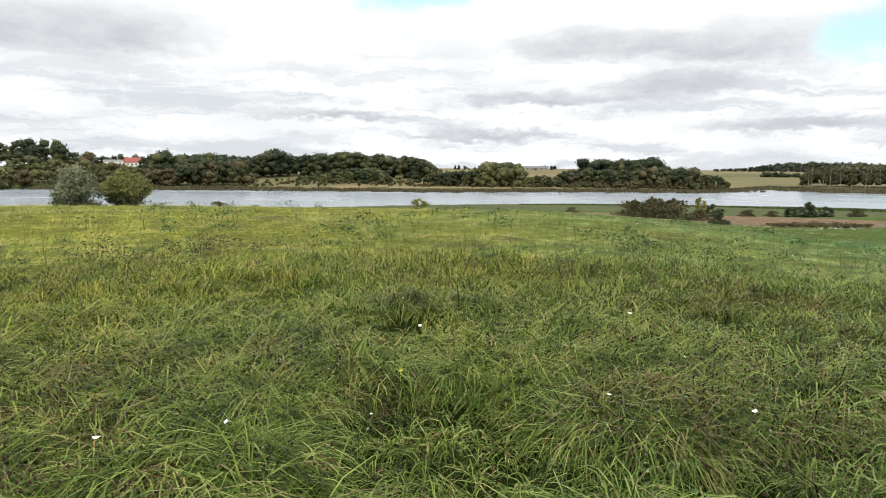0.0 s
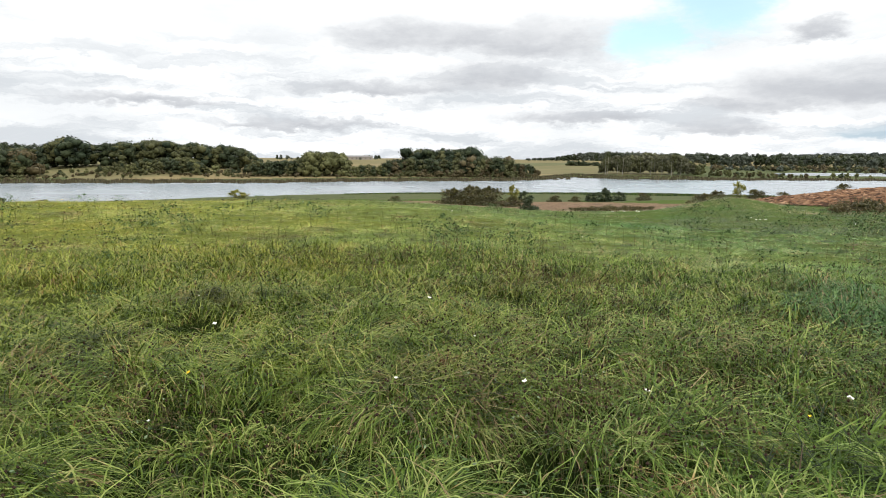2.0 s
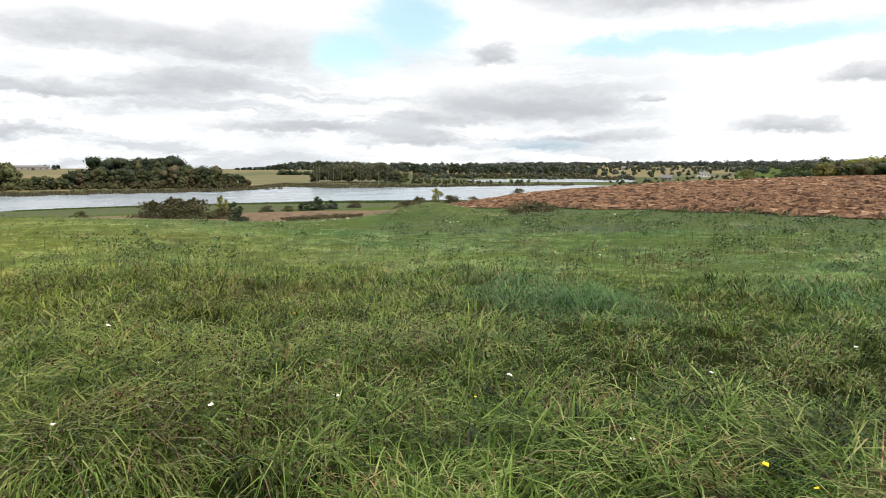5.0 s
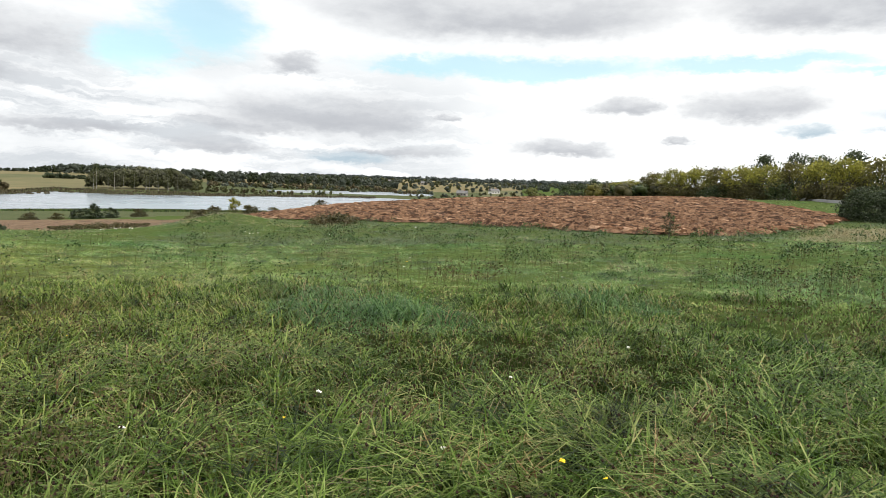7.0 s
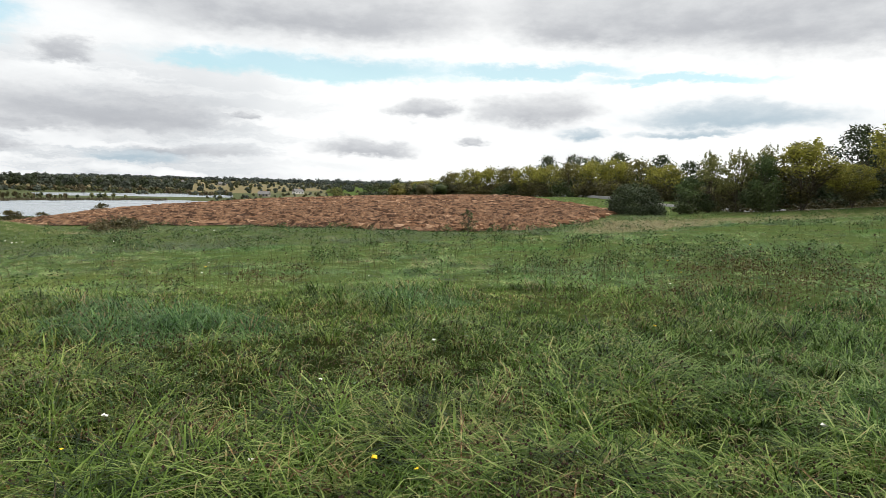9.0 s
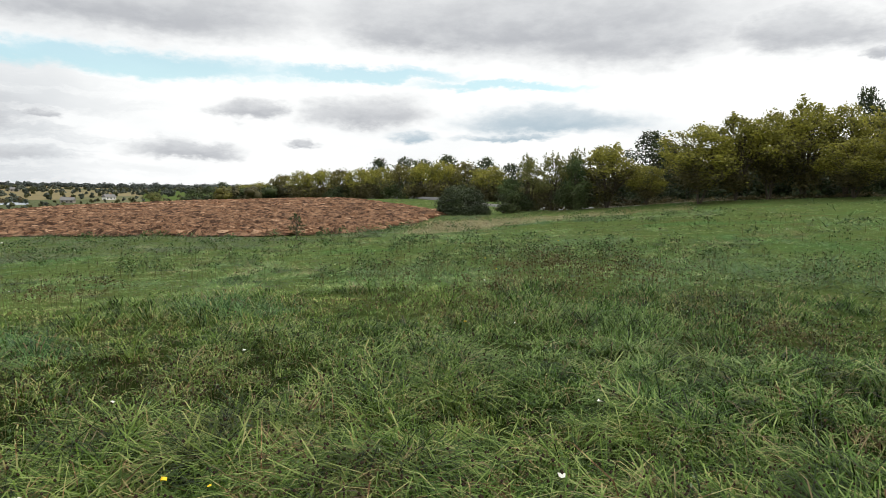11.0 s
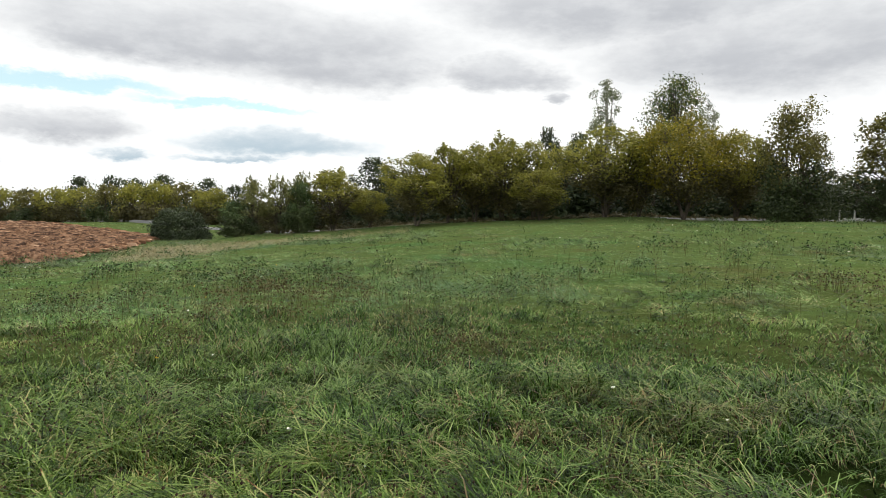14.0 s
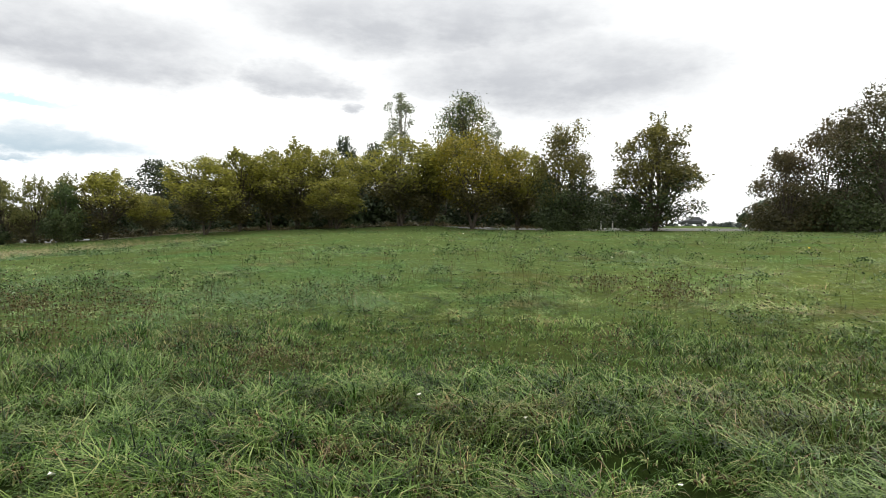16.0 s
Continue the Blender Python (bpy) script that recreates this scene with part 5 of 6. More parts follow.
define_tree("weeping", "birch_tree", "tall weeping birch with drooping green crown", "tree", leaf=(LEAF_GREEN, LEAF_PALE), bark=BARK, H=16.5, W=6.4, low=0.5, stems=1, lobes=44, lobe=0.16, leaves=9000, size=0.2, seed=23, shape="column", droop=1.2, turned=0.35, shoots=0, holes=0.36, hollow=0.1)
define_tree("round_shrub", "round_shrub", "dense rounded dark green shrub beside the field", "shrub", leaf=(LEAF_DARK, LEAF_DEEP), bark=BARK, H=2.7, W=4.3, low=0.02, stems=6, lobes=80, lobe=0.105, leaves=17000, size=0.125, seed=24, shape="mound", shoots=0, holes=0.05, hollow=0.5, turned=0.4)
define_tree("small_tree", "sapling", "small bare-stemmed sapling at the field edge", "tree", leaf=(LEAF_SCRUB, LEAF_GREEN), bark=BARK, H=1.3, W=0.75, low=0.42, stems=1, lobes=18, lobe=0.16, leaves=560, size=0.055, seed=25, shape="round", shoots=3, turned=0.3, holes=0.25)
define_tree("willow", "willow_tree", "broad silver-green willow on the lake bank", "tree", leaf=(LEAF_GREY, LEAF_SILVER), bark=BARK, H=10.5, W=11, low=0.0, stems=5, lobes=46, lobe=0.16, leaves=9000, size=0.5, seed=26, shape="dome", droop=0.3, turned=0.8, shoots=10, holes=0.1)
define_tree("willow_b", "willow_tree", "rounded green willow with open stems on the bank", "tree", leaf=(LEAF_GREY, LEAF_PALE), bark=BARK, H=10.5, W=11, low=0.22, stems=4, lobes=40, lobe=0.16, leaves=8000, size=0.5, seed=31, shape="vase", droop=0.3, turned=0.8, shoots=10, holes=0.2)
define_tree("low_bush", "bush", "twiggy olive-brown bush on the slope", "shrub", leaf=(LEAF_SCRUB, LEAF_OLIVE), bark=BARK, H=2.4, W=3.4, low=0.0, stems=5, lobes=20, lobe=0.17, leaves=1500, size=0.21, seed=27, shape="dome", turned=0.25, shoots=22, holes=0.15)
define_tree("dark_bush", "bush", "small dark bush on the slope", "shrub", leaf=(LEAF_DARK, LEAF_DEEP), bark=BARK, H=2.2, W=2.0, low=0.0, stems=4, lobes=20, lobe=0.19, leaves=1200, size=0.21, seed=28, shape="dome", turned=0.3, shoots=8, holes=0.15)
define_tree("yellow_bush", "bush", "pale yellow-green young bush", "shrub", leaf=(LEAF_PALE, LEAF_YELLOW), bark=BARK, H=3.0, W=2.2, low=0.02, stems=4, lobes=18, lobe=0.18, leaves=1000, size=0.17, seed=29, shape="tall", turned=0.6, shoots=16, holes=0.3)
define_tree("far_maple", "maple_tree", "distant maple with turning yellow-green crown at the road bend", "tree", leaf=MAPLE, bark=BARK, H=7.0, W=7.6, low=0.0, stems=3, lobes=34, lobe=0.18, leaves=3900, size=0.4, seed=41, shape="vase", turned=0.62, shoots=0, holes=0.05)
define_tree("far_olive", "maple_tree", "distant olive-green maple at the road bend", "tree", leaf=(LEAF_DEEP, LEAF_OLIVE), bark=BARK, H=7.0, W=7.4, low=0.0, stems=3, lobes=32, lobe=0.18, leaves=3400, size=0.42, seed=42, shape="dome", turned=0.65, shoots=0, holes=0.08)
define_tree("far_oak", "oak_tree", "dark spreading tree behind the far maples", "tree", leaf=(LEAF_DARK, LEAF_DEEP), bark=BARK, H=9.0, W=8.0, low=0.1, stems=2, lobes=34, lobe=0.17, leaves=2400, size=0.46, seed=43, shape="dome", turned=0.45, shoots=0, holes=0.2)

ROW = "trees along the road"
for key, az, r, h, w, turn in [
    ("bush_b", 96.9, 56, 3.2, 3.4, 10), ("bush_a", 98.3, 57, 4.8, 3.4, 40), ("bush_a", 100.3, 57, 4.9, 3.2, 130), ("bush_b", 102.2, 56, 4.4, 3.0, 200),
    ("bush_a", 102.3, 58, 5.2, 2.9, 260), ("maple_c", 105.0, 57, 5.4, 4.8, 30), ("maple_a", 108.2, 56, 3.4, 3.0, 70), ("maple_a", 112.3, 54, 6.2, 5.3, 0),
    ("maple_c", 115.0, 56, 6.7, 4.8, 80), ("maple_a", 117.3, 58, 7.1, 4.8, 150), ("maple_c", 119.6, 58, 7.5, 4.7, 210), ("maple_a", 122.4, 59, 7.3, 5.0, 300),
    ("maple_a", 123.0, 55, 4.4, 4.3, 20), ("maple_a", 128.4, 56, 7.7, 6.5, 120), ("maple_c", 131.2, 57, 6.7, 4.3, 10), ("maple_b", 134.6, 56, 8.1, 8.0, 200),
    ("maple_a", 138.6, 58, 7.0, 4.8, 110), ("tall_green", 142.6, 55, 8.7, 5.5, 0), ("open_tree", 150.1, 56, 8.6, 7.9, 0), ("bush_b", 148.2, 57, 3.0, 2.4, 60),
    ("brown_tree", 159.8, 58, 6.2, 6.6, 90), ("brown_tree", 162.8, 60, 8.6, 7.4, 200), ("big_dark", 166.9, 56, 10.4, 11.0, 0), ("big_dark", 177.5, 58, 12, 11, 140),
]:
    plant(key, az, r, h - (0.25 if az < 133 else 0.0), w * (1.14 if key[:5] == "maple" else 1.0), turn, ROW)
BACK = "trees behind the road"
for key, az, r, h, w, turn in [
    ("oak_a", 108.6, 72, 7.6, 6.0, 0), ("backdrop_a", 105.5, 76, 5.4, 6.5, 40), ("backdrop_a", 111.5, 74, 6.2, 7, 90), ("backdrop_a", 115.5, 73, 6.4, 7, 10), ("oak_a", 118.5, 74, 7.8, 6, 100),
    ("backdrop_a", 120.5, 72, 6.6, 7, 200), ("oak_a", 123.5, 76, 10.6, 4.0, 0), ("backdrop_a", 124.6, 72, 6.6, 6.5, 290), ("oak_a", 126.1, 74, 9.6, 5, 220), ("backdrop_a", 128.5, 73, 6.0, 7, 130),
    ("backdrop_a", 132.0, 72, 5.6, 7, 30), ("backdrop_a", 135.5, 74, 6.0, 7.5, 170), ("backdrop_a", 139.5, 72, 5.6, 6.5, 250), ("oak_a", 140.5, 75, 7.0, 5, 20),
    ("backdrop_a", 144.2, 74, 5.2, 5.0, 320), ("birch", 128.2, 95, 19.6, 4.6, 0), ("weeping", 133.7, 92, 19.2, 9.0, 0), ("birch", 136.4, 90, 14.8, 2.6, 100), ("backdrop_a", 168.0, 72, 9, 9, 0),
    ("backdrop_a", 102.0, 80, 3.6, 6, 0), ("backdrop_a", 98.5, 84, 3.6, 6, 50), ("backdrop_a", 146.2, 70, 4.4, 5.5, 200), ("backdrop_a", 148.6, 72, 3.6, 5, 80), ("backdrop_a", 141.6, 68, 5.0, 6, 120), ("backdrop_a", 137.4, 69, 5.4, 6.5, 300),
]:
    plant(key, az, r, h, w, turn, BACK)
FARROW = "trees along the far bend of the road"
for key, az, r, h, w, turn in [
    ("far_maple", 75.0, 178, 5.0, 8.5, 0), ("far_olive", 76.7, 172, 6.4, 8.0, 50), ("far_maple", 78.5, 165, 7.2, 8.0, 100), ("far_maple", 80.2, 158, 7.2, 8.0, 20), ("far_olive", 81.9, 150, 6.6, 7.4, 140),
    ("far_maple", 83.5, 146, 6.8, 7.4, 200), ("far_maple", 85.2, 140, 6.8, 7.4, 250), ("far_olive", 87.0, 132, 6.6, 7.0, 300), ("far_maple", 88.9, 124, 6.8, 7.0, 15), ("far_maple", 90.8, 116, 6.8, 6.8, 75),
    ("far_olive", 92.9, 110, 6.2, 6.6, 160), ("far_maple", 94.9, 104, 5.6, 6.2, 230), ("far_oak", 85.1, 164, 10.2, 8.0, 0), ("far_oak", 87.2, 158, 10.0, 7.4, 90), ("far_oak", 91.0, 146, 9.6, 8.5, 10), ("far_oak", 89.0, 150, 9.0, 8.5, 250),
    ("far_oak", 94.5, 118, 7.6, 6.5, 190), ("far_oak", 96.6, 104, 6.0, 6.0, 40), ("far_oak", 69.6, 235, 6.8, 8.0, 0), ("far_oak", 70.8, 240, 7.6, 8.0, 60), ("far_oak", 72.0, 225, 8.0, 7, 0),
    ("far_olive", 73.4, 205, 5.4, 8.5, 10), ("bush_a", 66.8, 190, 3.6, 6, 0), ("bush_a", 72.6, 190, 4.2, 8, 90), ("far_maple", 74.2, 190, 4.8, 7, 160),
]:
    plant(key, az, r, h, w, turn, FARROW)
wood_stand("roadside_thicket", "olive undergrowth beneath the far row of trees", (LEAF_OLIVE, LEAF_DEEP, LEAF_SCRUB), [(72, 3.2), (97, 3.6)], 165, 190, 60, per=200, size=0.6, seed=53, squat=0.9)

plant("round_shrub", 92.5, 58, 2.6, 4.4)
plant("small_tree", 78.6, 29, 1.15, 0.8)

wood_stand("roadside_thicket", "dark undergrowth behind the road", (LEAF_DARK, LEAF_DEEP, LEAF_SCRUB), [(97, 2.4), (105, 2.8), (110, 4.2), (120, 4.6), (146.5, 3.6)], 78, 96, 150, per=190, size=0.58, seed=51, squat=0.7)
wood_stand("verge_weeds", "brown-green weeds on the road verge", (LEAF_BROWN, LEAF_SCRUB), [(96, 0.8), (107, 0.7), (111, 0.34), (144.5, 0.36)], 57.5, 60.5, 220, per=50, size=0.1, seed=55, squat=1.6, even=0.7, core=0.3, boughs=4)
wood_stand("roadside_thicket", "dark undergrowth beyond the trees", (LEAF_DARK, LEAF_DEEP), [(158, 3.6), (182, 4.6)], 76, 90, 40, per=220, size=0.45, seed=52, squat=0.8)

# ------------------------------------------------------------ shrubs on the slope to the lake
plant("willow", -28.3, 170, 11.2, 10.0, 0)
plant("willow_b", -24.8, 172, 10.0, 11.5, 120)
SLOPE = "bushes on the slope to the lake"
for key, az, r, h, w, turn in [
    ("yellow_bush", -0.9, 64, 1.1, 2.2, 0), ("low_bush", 17.5, 66, 1.6, 3.2, 0), ("low_bush", 19.3, 65, 1.9, 3.6, 90), ("low_bush", 20.3, 64, 1.7, 3.4, 140), ("low_bush", 21.2, 66, 1.9, 3.2, 200), ("low_bush", 22.9, 67, 1.0, 2.6, 300), ("yellow_bush", 22.9, 92, 2.5, 1.9, 0),
    ("dark_bush", 23.9, 98, 1.7, 1.9, 0), ("dark_bush", 24.6, 50, 1.05, 1.4, 90), ("low_bush", 26.6, 110, 1.1, 2.6, 60), ("low_bush", 28.4, 110, 0.9, 2.4, 160), ("dark_bush", 29.8, 112, 1.4, 2.6, 30),
    ("dark_bush", 30.8, 110, 2.1, 2.8, 140), ("dark_bush", 32.0, 115, 1.5, 2.2, 200), ("low_bush", 33.9, 120, 1.3, 2.8, 250), ("low_bush", 38.6, 84, 1.2, 3.2, 20), ("low_bush", 39.8, 86, 1.5, 3.2, 110),
    ("yellow_bush", 41.3, 84, 2.2, 2.0, 70), ("low_bush", 42.6, 84, 1.3, 3.0, 210), ("low_bush", 44.4, 92, 0.9, 2.2, 300), ("low_bush", 12.6, 72, 0.6, 1.6, 45), ("low_bush", -18.0, 75, 0.9, 2.2, 0),
    ("low_bush", -15.0, 78, 0.6, 1.8, 45), ("low_bush", 48.5, 108, 1.2, 2.8, 130),
]:
    plant(key, az, r, h, w, turn, SLOPE)

wood_stand("verge_weeds", "brown dry weeds in front of the bare soil", (LEAF_BROWN, LEAF_SCRUB), [(28, 0.18), (31.5, 0.34), (35, 0.15)], 46, 51, 80, per=40, size=0.12, seed=56, squat=1.6, even=0.6, core=0.3, boughs=4)
wood_stand("verge_weeds", "brown dry weeds at the field edge", (LEAF_BROWN, LEAF_SCRUB), [(48, 0.4), (50, 0.55), (51.5, 0.4)], 41, 45, 40, per=60, size=0.12, seed=57, squat=1.4, even=0.5, core=0.3, boughs=4)

# ------------------------------------------------------------ far woods
MIXED, DARKS, OLIVES, BROWNS = (WOOD_DARK, WOOD_OLIVE, WOOD_DARK, WOOD_BROWN), (WOOD_DARK, WOOD_DEEP, WOOD_DARK, WOOD_OLIVE), (WOOD_OLIVE, WOOD_PALE, WOOD_DARK), (WOOD_BROWN, WOOD_OLIVE)
wood_stand("hill_wood", "tall open wood on the rise behind the shore", DARKS, [(-44, 15), (-36, 14), (-32.8, 14), (-31, 18), (-29.6, 20), (-28.7, 16), (-28, 10)], 480, 520, 55, per=270, size=1.1, seed=32, squat=0.36, low=0.15)
wood_stand("shore_wood", "mixed autumn wood along the far lake shore", (WOOD_OLIVE, WOOD_DARK, WOOD_BROWN, WOOD_PALE), [(-44, 11), (-32.9, 11.2), (-30.8, 11.9), (-28.2, 12.4), (-26.9, 11.6), (-23.3, 10.6)], 400, 440, 80, seed=31)
wood_stand("shore_wood", "rusty brown tree above the shore wood", (WOOD_BROWN,), [(-27.6, 16.5), (-27.0, 17)], 432, 440, 2, per=420, seed=60, squat=0.35)
wood_stand("hill_wood", "patchy wood on the low hill behind the houses", (WOOD_VALLEY, WOOD_DARK), [(-27.8, 12), (-25.5, 12.5), (-23, 12.5), (-14, 14)], 640, 690, 60, per=180, size=1.4, seed=33, boughs=5)
wood_stand("shore_wood", "dark spruce and alder wood beside the houses", DARKS, [(-23.5, 14.5), (-22.6, 16.5), (-21.8, 19.5), (-21.2, 16.2), (-18.4, 16.1), (-17.1, 14.1), (-15.7, 12.7), (-15, 10)], 440, 470, 60, per=270, seed=61, cone=0.3)
wood_stand("shore_wood", "browning alders along the water", (WOOD_OLIVE, WOOD_BROWN, WOOD_DARK), [(-23.4, 8.9), (-21.5, 9.5), (-19.7, 13.5), (-17.5, 14.5), (-15.7, 12.5), (-15.1, 6)], 394, 412, 44, per=270, seed=62)
wood_stand("hill_wood", "tall dark wood on the rounded hill", DARKS, [(-14.9, 13), (-13.4, 17.8), (-12.5, 16.7), (-11.6, 12.5), (-9.9, 13.9), (-8.2, 13.4), (-7, 15.2), (-5.8, 14.6), (-5.1, 12.2), (-4.3, 15.4), (-3.4, 15.2), (-2.6, 11.8), (-2.1, 15.2), (-0.6, 14.8), (0.1, 11.3), (0.8, 8)], 445, 478, 105, per=270, seed=34, even=0.15)
wood_stand("shore_thicket", "pale green young trees below the hill", OLIVES, [(-11.4, 3), (-10.4, 4.6), (-8.7, 5.5), (-7.8, 7.9), (-5.3, 8.9), (-3.9, 6.8), (-3.2, 5)], 390, 415, 40, per=220, size=0.8, seed=35)
wood_stand("shore_thicket", "small bushes scattered on the pale bank", (WOOD_OLIVE, WOOD_DARK, WOOD_PALE), [(-15, 2), (-11, 2.5), (-3.4, 4), (-0.2, 4)], 395, 420, 26, per=110, size=0.7, seed=63, squat=0.6, even=0.6)
wood_stand("shore_wood", "dark alder thicket on the far bank", (WOOD_DARK, WOOD_DARK, WOOD_OLIVE), [(-0.3, 5), (0.6, 8.6), (2.1, 9.1), (3.6, 8.9), (4.4, 9.8)], 384, 405, 32, per=300, size=0.9, seed=64)
wood_stand("shore_wood", "pale green willows on the far bank", (WOOD_PALE, WOOD_OLIVE), [(4.2, 10), (4.8, 13.4), (7, 13.5), (8, 12.6), (8.5, 8.5)], 386, 408, 26, per=420, size=1.0, seed=36, even=0.12)
wood_stand("shore_thicket", "young alders between the woods on the far bank", OLIVES, [(8.5, 4.5), (9, 6), (10, 7.6), (11.2, 6.4), (12, 6)], 384, 398, 18, per=160, size=0.8, seed=58, squat=0.36)
wood_stand("shore_wood", "tall pine and oak wood on the far bank", DARKS, [(13.1, 12.6), (13.6, 16.8), (14, 14.5), (15.2, 15.6), (16.1, 13.5), (16.6, 15.6), (18, 16), (18.9, 16.8), (19.8, 14.6), (20.4, 10)], 420, 445, 52, per=360, seed=37, cone=0.1, even=0.15)
wood_stand("shore_wood", "lower mixed wood sloping to the water", MIXED, [(11.4, 8.2), (11.9, 9.3), (13.8, 10.3), (16.6, 10.5), (18.9, 11.3), (20.5, 10.7), (22, 11.4), (23.3, 8.3), (24.4, 6.7), (24.9, 4)], 388, 412, 78, per=300, size=0.9, seed=48, cone=0.22)
wood_stand("shore_thicket", "browning young trees before the dark wood", BROWNS, [(12, 3), (16, 5), (20, 6), (22.5, 4), (24.5, 3)], 380, 390, 34, per=150, size=0.8, seed=49, squat=0.45, even=0.5)
wood_stand("shore_thicket", "low brown bushes on the far bank", BROWNS, [(-20, 1.6), (-5, 2.0), (10, 2.2), (28, 2.4)], 372, 400, 170, per=60, size=0.7, seed=39, squat=0.9, even=0.6, boughs=4)
wood_stand("birch_grove", "grey-green birch grove on the far bank", (WOOD_GROVE, WOOD_GROVE, WOOD_OLIVE), [(30.2, 6.4), (30.7, 10.1), (31.3, 12.1), (32.6, 12.3), (33.9, 14.5), (35.4, 13), (36.1, 13.5), (37, 10.8), (37.8, 7)], 446, 474, 72, per=270, size=1.0, seed=40, squat=0.26, low=0.06, even=0.2)
wood_stand("shore_thicket", "yellowing bushes beside the birch grove", (WOOD_PALE, WOOD_OLIVE, WOOD_BROWN), [(37.4, 9), (38.4, 7.2), (39.1, 6.4), (41, 4), (46, 3)], 446, 475, 26, per=150, size=0.9, seed=65, squat=0.36, even=0.4)
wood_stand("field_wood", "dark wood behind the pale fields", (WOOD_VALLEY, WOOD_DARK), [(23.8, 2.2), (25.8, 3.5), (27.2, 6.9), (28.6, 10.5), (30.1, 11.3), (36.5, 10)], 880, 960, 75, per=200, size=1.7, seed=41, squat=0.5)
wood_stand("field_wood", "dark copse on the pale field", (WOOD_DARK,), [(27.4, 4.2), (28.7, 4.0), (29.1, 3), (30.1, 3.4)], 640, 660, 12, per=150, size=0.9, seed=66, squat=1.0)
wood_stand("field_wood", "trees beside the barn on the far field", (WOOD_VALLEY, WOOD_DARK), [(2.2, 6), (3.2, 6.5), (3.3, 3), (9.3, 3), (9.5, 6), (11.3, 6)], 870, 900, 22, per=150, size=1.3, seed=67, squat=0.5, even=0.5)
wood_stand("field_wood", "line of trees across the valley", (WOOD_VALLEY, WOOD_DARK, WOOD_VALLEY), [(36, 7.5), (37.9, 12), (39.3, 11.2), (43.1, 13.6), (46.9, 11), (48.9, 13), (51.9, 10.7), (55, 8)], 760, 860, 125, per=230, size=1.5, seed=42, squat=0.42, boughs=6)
wood_stand("shore_thicket", "scattered bushes on the reedy spit", OLIVES, [(37, 3), (50, 3)], 470, 530, 22, per=90, size=0.9, seed=43, squat=0.6, even=0.6)
wood_stand("shore_thicket", "low alder scrub behind the second lake", (WOOD_VALLEY, WOOD_OLIVE, WOOD_BROWN), [(39, 3), (44, 4), (50, 4.5), (58, 5)], 640, 740, 130, per=120, size=1.2, seed=68, squat=0.9, even=0.6, boughs=4)
wood_stand("valley_trees", "scattered village trees in the valley", (WOOD_VALLEY, WOOD_VALLEY, WOOD_OLIVE), [(46, 8), (57, 7), (62, 5.5), (68, 6.5), (74, 9)], 760, 1500, 330, per=80, size=2.1, seed=44, squat=0.6, even=0.6, boughs=4)
wood_stand("valley_trees", "olive bushes below the ploughed hill", (WOOD_OLIVE, WOOD_VALLEY, WOOD_PALE), [(56, 2.6), (64, 2.8), (69, 4), (73, 5)], 380, 680, 90, per=110, size=1.1, seed=54, squat=0.6, even=0.6, boughs=4)
wood_stand("distant_woods", "woods on the skyline, hazed blue-grey", (WOOD_HAZY,), [(36, 8), (49.9, 8), (59.8, 9), (68.5, 12), (78, 12)], 1700, 2600, 300, per=90, size=4, seed=45, squat=1.4, even=0.5, boughs=3)
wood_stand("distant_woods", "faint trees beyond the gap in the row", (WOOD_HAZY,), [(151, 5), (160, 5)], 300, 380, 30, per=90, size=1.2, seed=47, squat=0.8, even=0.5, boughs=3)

# white trunks at the edge of the grove
rng = np.random.default_rng(77)
for k in range(11):
    az = 30.5 + 6.6 * (k + rng.uniform(-0.45, 0.45)) / 11
    x, y = place(az, 438 + rng.uniform(-2, 8))
    z0 = ground_z(x, y)
    t = np.linspace(0, 1, 5)
    hgt = rng.uniform(9, 13)
    tree = thing("birch_tree", "white-stemmed birch at the edge of the far grove", "tree", "birches of the far grove", pose(x, y, z0))
    v, q = tube(np.stack([0.5 * t * rng.uniform(-1, 1), 0 * t, t * hgt - 0.2], 1), (0.13 if k % 3 else 0.26) * (1 - 0.6 * t), 6)
    part("trunk", mesh_np("trunk", v, q, None, (GREY_BIRCH_BARK,), flat=False), tree)
    c = np.stack([rng.normal(0, 1.5, 150), rng.normal(0, 1.5, 150), hgt * rng.uniform(0.35, 1.2, 150)], 1)
    lv, lt = leaf_tris(rng, c, 0.8)
    part("crown", mesh_np("crown", lv, None, lt, (WOOD_OLIVE,)), tree)


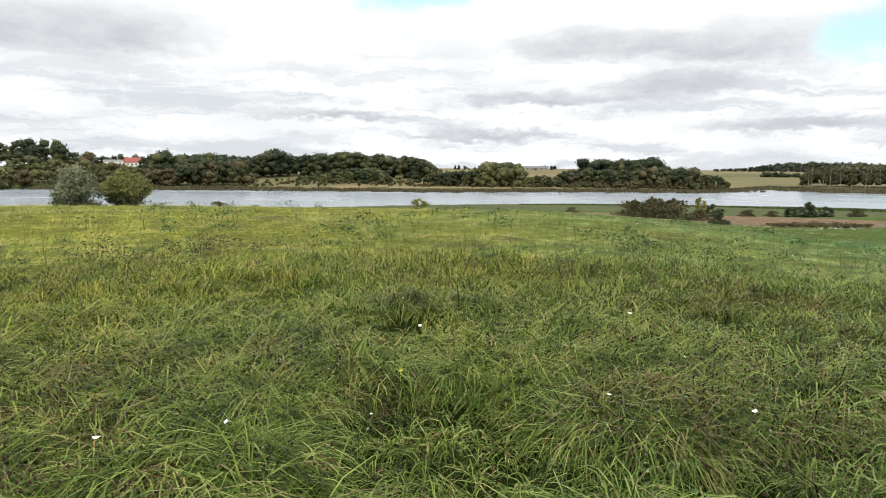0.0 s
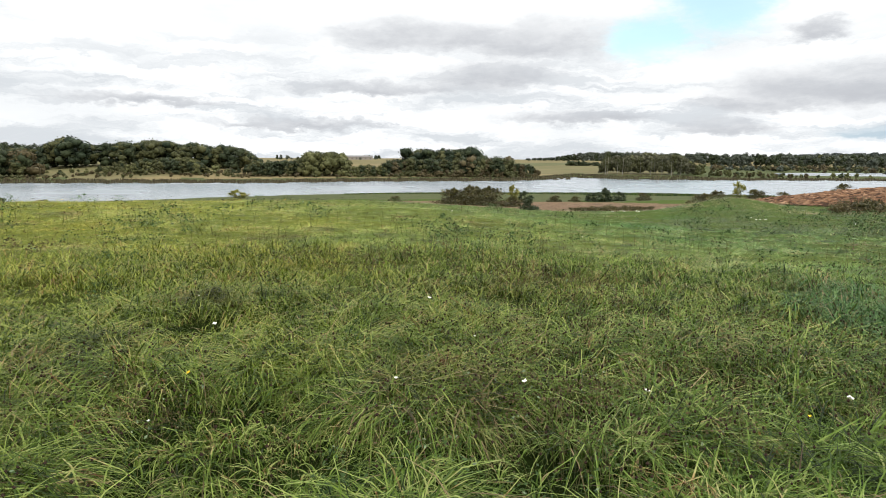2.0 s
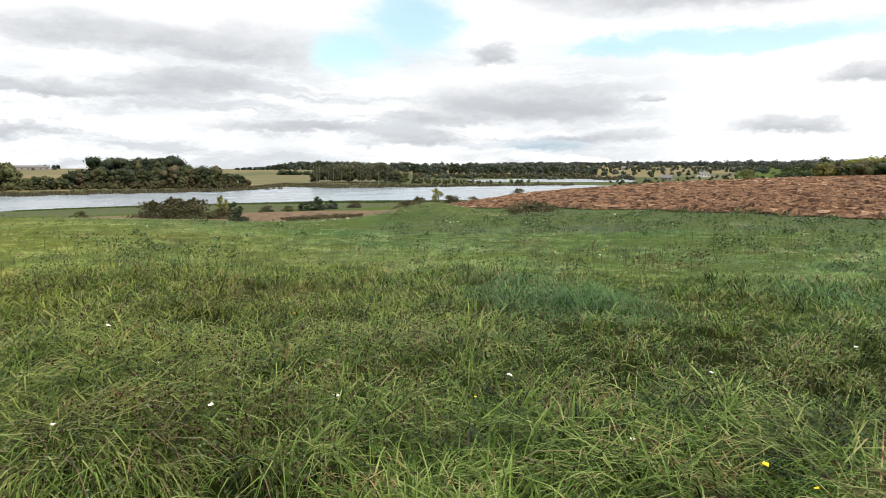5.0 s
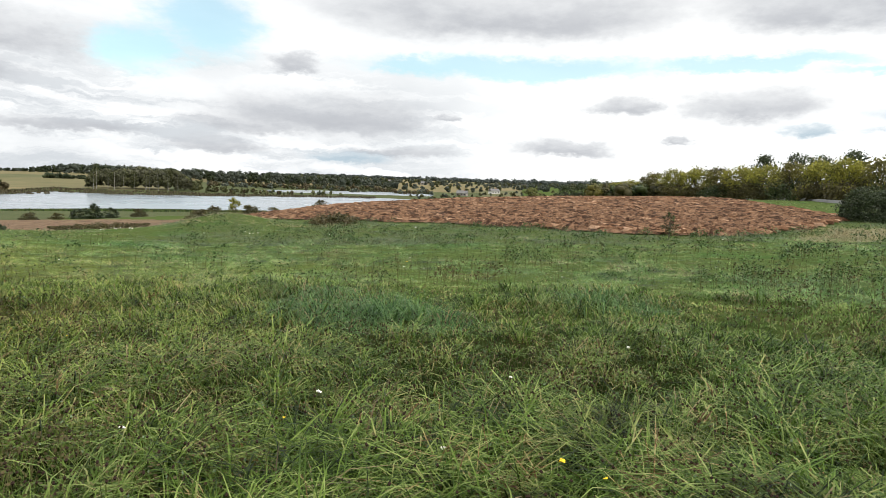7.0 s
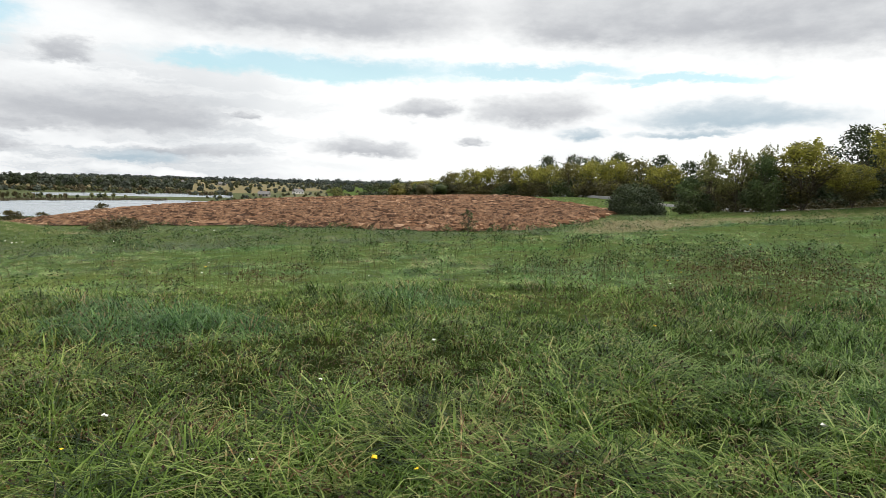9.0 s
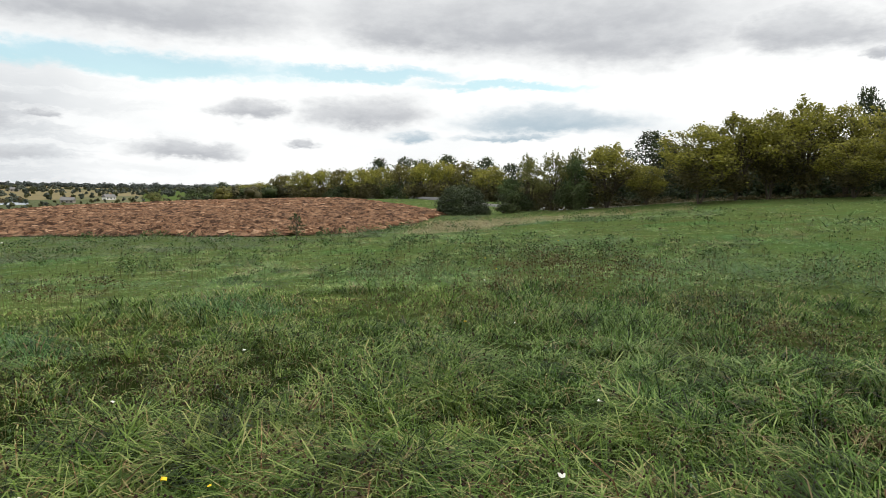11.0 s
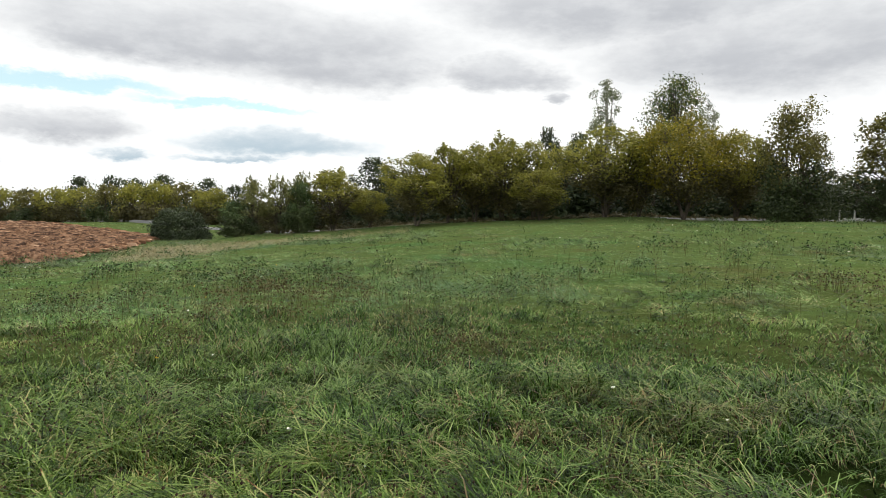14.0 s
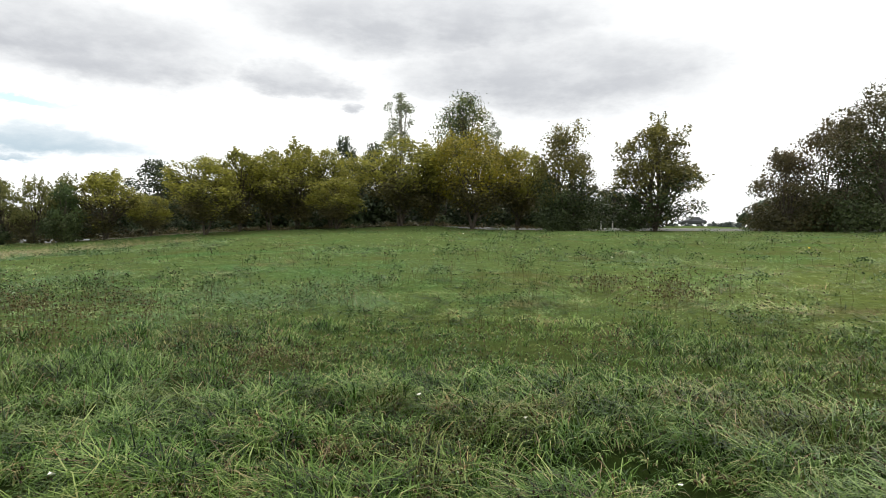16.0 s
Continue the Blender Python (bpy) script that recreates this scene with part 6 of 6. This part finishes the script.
# ------------------------------------------------------------ houses, signs and car
def gable_house(az, r, length, depth, wall_h, roof_h, turn, wall_mat, roof_mat, label, windows=3, sink=0.0):
    """A house with walls, a saddle roof with eaves, windows and a chimney."""
    x, y = place(az, r)
    house = thing("house", label, "house", at=pose(x, y, ground_z(x, y) - sink, 0, 0, turn - az))
    part("wall", box_mesh("wall", wall_mat, length, depth, wall_h, 0.03), house)
    bm = bmesh.new()
    L, D = length / 2 + 0.5, depth / 2 + 0.5
    pts = [(-L, -D, wall_h - 0.2), (L, -D, wall_h - 0.2), (L, D, wall_h - 0.2), (-L, D, wall_h - 0.2), (-L, 0, wall_h + roof_h), (L, 0, wall_h + roof_h)]
    vs = [bm.verts.new(p) for p in pts]
    for f in ((0, 1, 5, 4), (2, 3, 4, 5), (0, 4, 3), (1, 2, 5), (3, 2, 1, 0)):
        bm.faces.new([vs[i] for i in f])
    part("roof", from_bm("roof", bm, roof_mat), house)
    part("chimney", box_mesh("chimney", CHIMNEY, 0.7, 0.7, 1.6, 0.02, wall_h + roof_h - 0.8, length * 0.2), house)
    for k in range(windows):
        wx = (k + 0.5) / windows * length - length / 2
        pane = part("window", box_mesh("window", DARK_GLASS, 1.2, 0.08, 1.3, 0.01, wall_h * 0.35, wx, -depth / 2 - 0.02), house)
        part("sill", box_mesh("sill", ROOF_GREY, 1.4, 0.24, 0.08, 0.01, wall_h * 0.35 - 0.1, wx, -depth / 2 - 0.1), pane)
    return house


CHIMNEY = plain("chimney_brick", (0.30, 0.14, 0.10), 0.9)
DARK_GLASS = plain("dark_window_glass", (0.03, 0.035, 0.04), 0.1, 0.5, vary=0.1)
WALL_WHITE = plain("white_render", (0.72, 0.70, 0.66), 0.9, 0.1, vary=0.06)
WALL_GREY = plain("weathered_boards", (0.30, 0.27, 0.23), 0.9, 0.1)
ROOF_RED = plain("red_roof_tiles", (0.25, 0.080, 0.06), 0.8, 0.2, vary=0.15)
ROOF_GREY = plain("grey_fibre_roof", (0.17, 0.165, 0.16), 0.9, 0.1)
gable_house(-24.1, 585, 12, 9, 3.6, 3.8, 8, WALL_WHITE, ROOF_RED, "farmhouse with a red tiled roof on the hill", 4)
gable_house(-25.4, 590, 16, 9, 4.6, 1.0, -4, WALL_WHITE, ROOF_GREY, "long low white farm building on the hill", 6)
gable_house(9.3, 880, 36, 10, 3.4, 2.2, 0, WALL_GREY, ROOF_GREY, "long grey barn on the far field", 6)
for az, r, turn, roof, wall in ((50.2, 960, 20, ROOF_GREY, WALL_GREY), (60.6, 640, -15, ROOF_GREY, WALL_GREY), (63.4, 700, 30, ROOF_GREY, WALL_WHITE), (57.2, 1020, 5, ROOF_GREY, WALL_GREY), (66.0, 1100, 40, ROOF_GREY, WALL_GREY), (54.0, 1180, -20, ROOF_GREY, WALL_GREY)):
    gable_house(az, r, 10, 7, 2.8, 2.6, turn, wall, roof, "small village house with a pitched roof among trees", 3)


def delineator(az, r):
    x, y = place(az, r)
    post = thing("road_marker_post", "white plastic road marker post with dark band", "post", "marker posts", pose(x, y, ground_z(x, y), 0, 0, -az))
    bm = bmesh.new()
    bmesh.ops.create_cone(bm, cap_ends=True, segments=8, radius1=0.06, radius2=0.055, depth=0.9, matrix=Matrix.Translation((0, 0, 0.4)))
    part("pole", from_bm("pole", bm, WALL_WHITE), post)
    part("band", box_mesh("band", BLACK_PLASTIC, 0.125, 0.125, 0.08, 0.02, 0.68), post, "black reflector band")
    return post


BLACK_PLASTIC = plain("black_plastic", (0.02, 0.02, 0.022), 0.5)
STEEL = plain("galvanised_steel", (0.45, 0.46, 0.47), 0.4, 0.5, 0.8)
SIGN_RED = plain("sign_red", (0.55, 0.03, 0.03), 0.5)
delineator(145.65, 58.6), delineator(146.6, 58.6), delineator(83.3, 150.0)


def warning_sign(az, r):
    x, y = place(az, r)
    s = thing("road_sign", "triangular white warning sign on a steel post", "road sign", at=pose(x, y, ground_z(x, y) - 0.3, 0, 0, -az))
    bm = bmesh.new()
    bmesh.ops.create_cone(bm, cap_ends=True, segments=10, radius1=0.04, radius2=0.04, depth=2.3, matrix=Matrix.Translation((0, 0.05, 1.05)))
    part("pole", from_bm("pole", bm, STEEL), s)
    for name, mat, k, y0 in (("rim", SIGN_RED, 0.56, 0.0), ("plate", WALL_WHITE, 0.45, -0.02)):
        bm = bmesh.new()
        bmesh.ops.create_cone(bm, cap_ends=True, segments=3, radius1=k, radius2=k, depth=0.02)
        bmesh.ops.transform(bm, matrix=pose(0, y0, 2.0, 90, 0, 0) @ pose(0, 0, 0, 0, 0, 0), verts=bm.verts[:])
        part(name, from_bm(name, bm, mat), s)
    part("symbol", box_mesh("symbol", BLACK_PLASTIC, 0.12, 0.02, 0.4, 0.01, 1.78, 0, -0.04), s)


warning_sign(85.9, 160.0)


def lathe_wheel(parent, x, y, r):
    bm = bmesh.new()
    bmesh.ops.create_cone(bm, cap_ends=True, segments=20, radius1=r, radius2=r, depth=0.2)
    bmesh.ops.bevel(bm, geom=[e for e in bm.edges if not e.is_boundary and abs(e.verts[0].co.z - e.verts[1].co.z) < 1e-5], offset=0.03, segments=1, affect="EDGES")
    bmesh.ops.transform(bm, matrix=pose(x, y, r, 90, 0, 0), verts=bm.verts[:])
    wheel = part("wheel", from_bm("wheel", bm, BLACK_PLASTIC), parent)
    bm = bmesh.new()
    bmesh.ops.create_cone(bm, cap_ends=True, segments=14, radius1=r * 0.6, radius2=r * 0.55, depth=0.22)
    bmesh.ops.transform(bm, matrix=pose(x, y, r, 90, 0, 0), verts=bm.verts[:])
    part("rim", from_bm("rim", bm, STEEL), wheel, "silver wheel rim")


def build_car(az, r, turn):
    """A saloon: lofted body, glass, wheels, lights and bumpers. It faces along -x."""
    x, y = place(az, r)
    car = thing("car", "dark grey saloon car on the road beyond the trees", "car", at=pose(x, y, ground_z(x, y) + 0.06, 0, 0, turn))
    xs = [-2.15, -2.05, -1.5, -0.85, -0.2, 0.7, 1.35, 1.95, 2.15]
    low = [0.45, 0.28, 0.24, 0.24, 0.24, 0.24, 0.26, 0.32, 0.5]
    top = [0.66, 0.74, 0.84, 0.92, 0.94, 0.95, 0.96, 0.94, 0.82]
    half = [0.62, 0.76, 0.84, 0.86, 0.86, 0.86, 0.85, 0.78, 0.66]
    bm = bmesh.new()
    rings = []
    for a, l, t, h in zip(xs, low, top, half):
        rings.append([bm.verts.new((a, s * h * k, l + (t - l) * f)) for s, k, f in ((-1, 0.94, 0.0), (-1, 1.0, 0.35), (-1, 0.99, 0.75), (-1, 0.88, 1.0), (1, 0.88, 1.0), (1, 0.99, 0.75), (1, 1.0, 0.35), (1, 0.94, 0.0))])
    for p, q in zip(rings, rings[1:]):
        for i in range(8):
            bm.faces.new((p[i], q[i], q[(i + 1) % 8], p[(i + 1) % 8]))
    bm.faces.new(rings[0][::-1]), bm.faces.new(rings[-1])
    bmesh.ops.recalc_face_normals(bm, faces=bm.faces[:])
    part("body", from_bm("body", bm, CAR_PAINT), car)
    bm = bmesh.new()
    rings = []
    for a, t, h in ((-0.95, 0.92, 0.80), (-0.25, 1.40, 0.62), (0.75, 1.43, 0.62), (1.55, 0.95, 0.78)):
        rings.append([bm.verts.new(p) for p in ((a, -0.80, 0.90), (a, -h, t), (a, h, t), (a, 0.80, 0.90))])
    for p, q in zip(rings, rings[1:]):
        for i in range(4):
            bm.faces.new((p[i], q[i], q[(i + 1) % 4], p[(i + 1) % 4]))
    bm.faces.new(rings[0][::-1]), bm.faces.new(rings[-1])
    bmesh.ops.recalc_face_normals(bm, faces=bm.faces[:])
    part("cabin_glass", from_bm("cabin_glass", bm, DARK_GLASS), car, "dark tinted window glass")
    part("roof", box_mesh("roof", CAR_PAINT, 1.15, 1.2, 0.06, 0.025, 1.39, 0.25), car)
    for wx in (-1.35, 1.35):
        for wy in (-0.78, 0.78):
            lathe_wheel(car, wx, wy, 0.31)
    for wy in (-0.55, 0.55):
        part("headlight", box_mesh("headlight", HEADLIGHT, 0.1, 0.32, 0.15, 0.03, 0.6, -2.08, wy), car)
        part("tail_light", box_mesh("tail_light", SIGN_RED, 0.08, 0.3, 0.15, 0.03, 0.68, 2.08, wy), car)
    part("bumper", box_mesh("bumper", BLACK_PLASTIC, 0.16, 1.4, 0.18, 0.05, 0.32, -2.12), car)
    part("side_mirror", box_mesh("side_mirror", BLACK_PLASTIC, 0.12, 0.16, 0.12, 0.03, 0.95, -0.6, -0.94), car)
    part("side_mirror", box_mesh("side_mirror", BLACK_PLASTIC, 0.12, 0.16, 0.12, 0.03, 0.95, -0.6, 0.94), car)


CAR_PAINT = plain("dark_grey_paint", (0.055, 0.057, 0.06), 0.3, 0.5, 0.3, vary=0.05)
HEADLIGHT = plain("headlight_glass", (0.8, 0.8, 0.78), 0.15, 0.6, vary=0.03)
build_car(153.0, 114.0, -128)

# ------------------------------------------------------------ reeds, grass and weeds
build_reeds()
build_grass()
build_seed_heads()
build_herbs()
build_flowers()
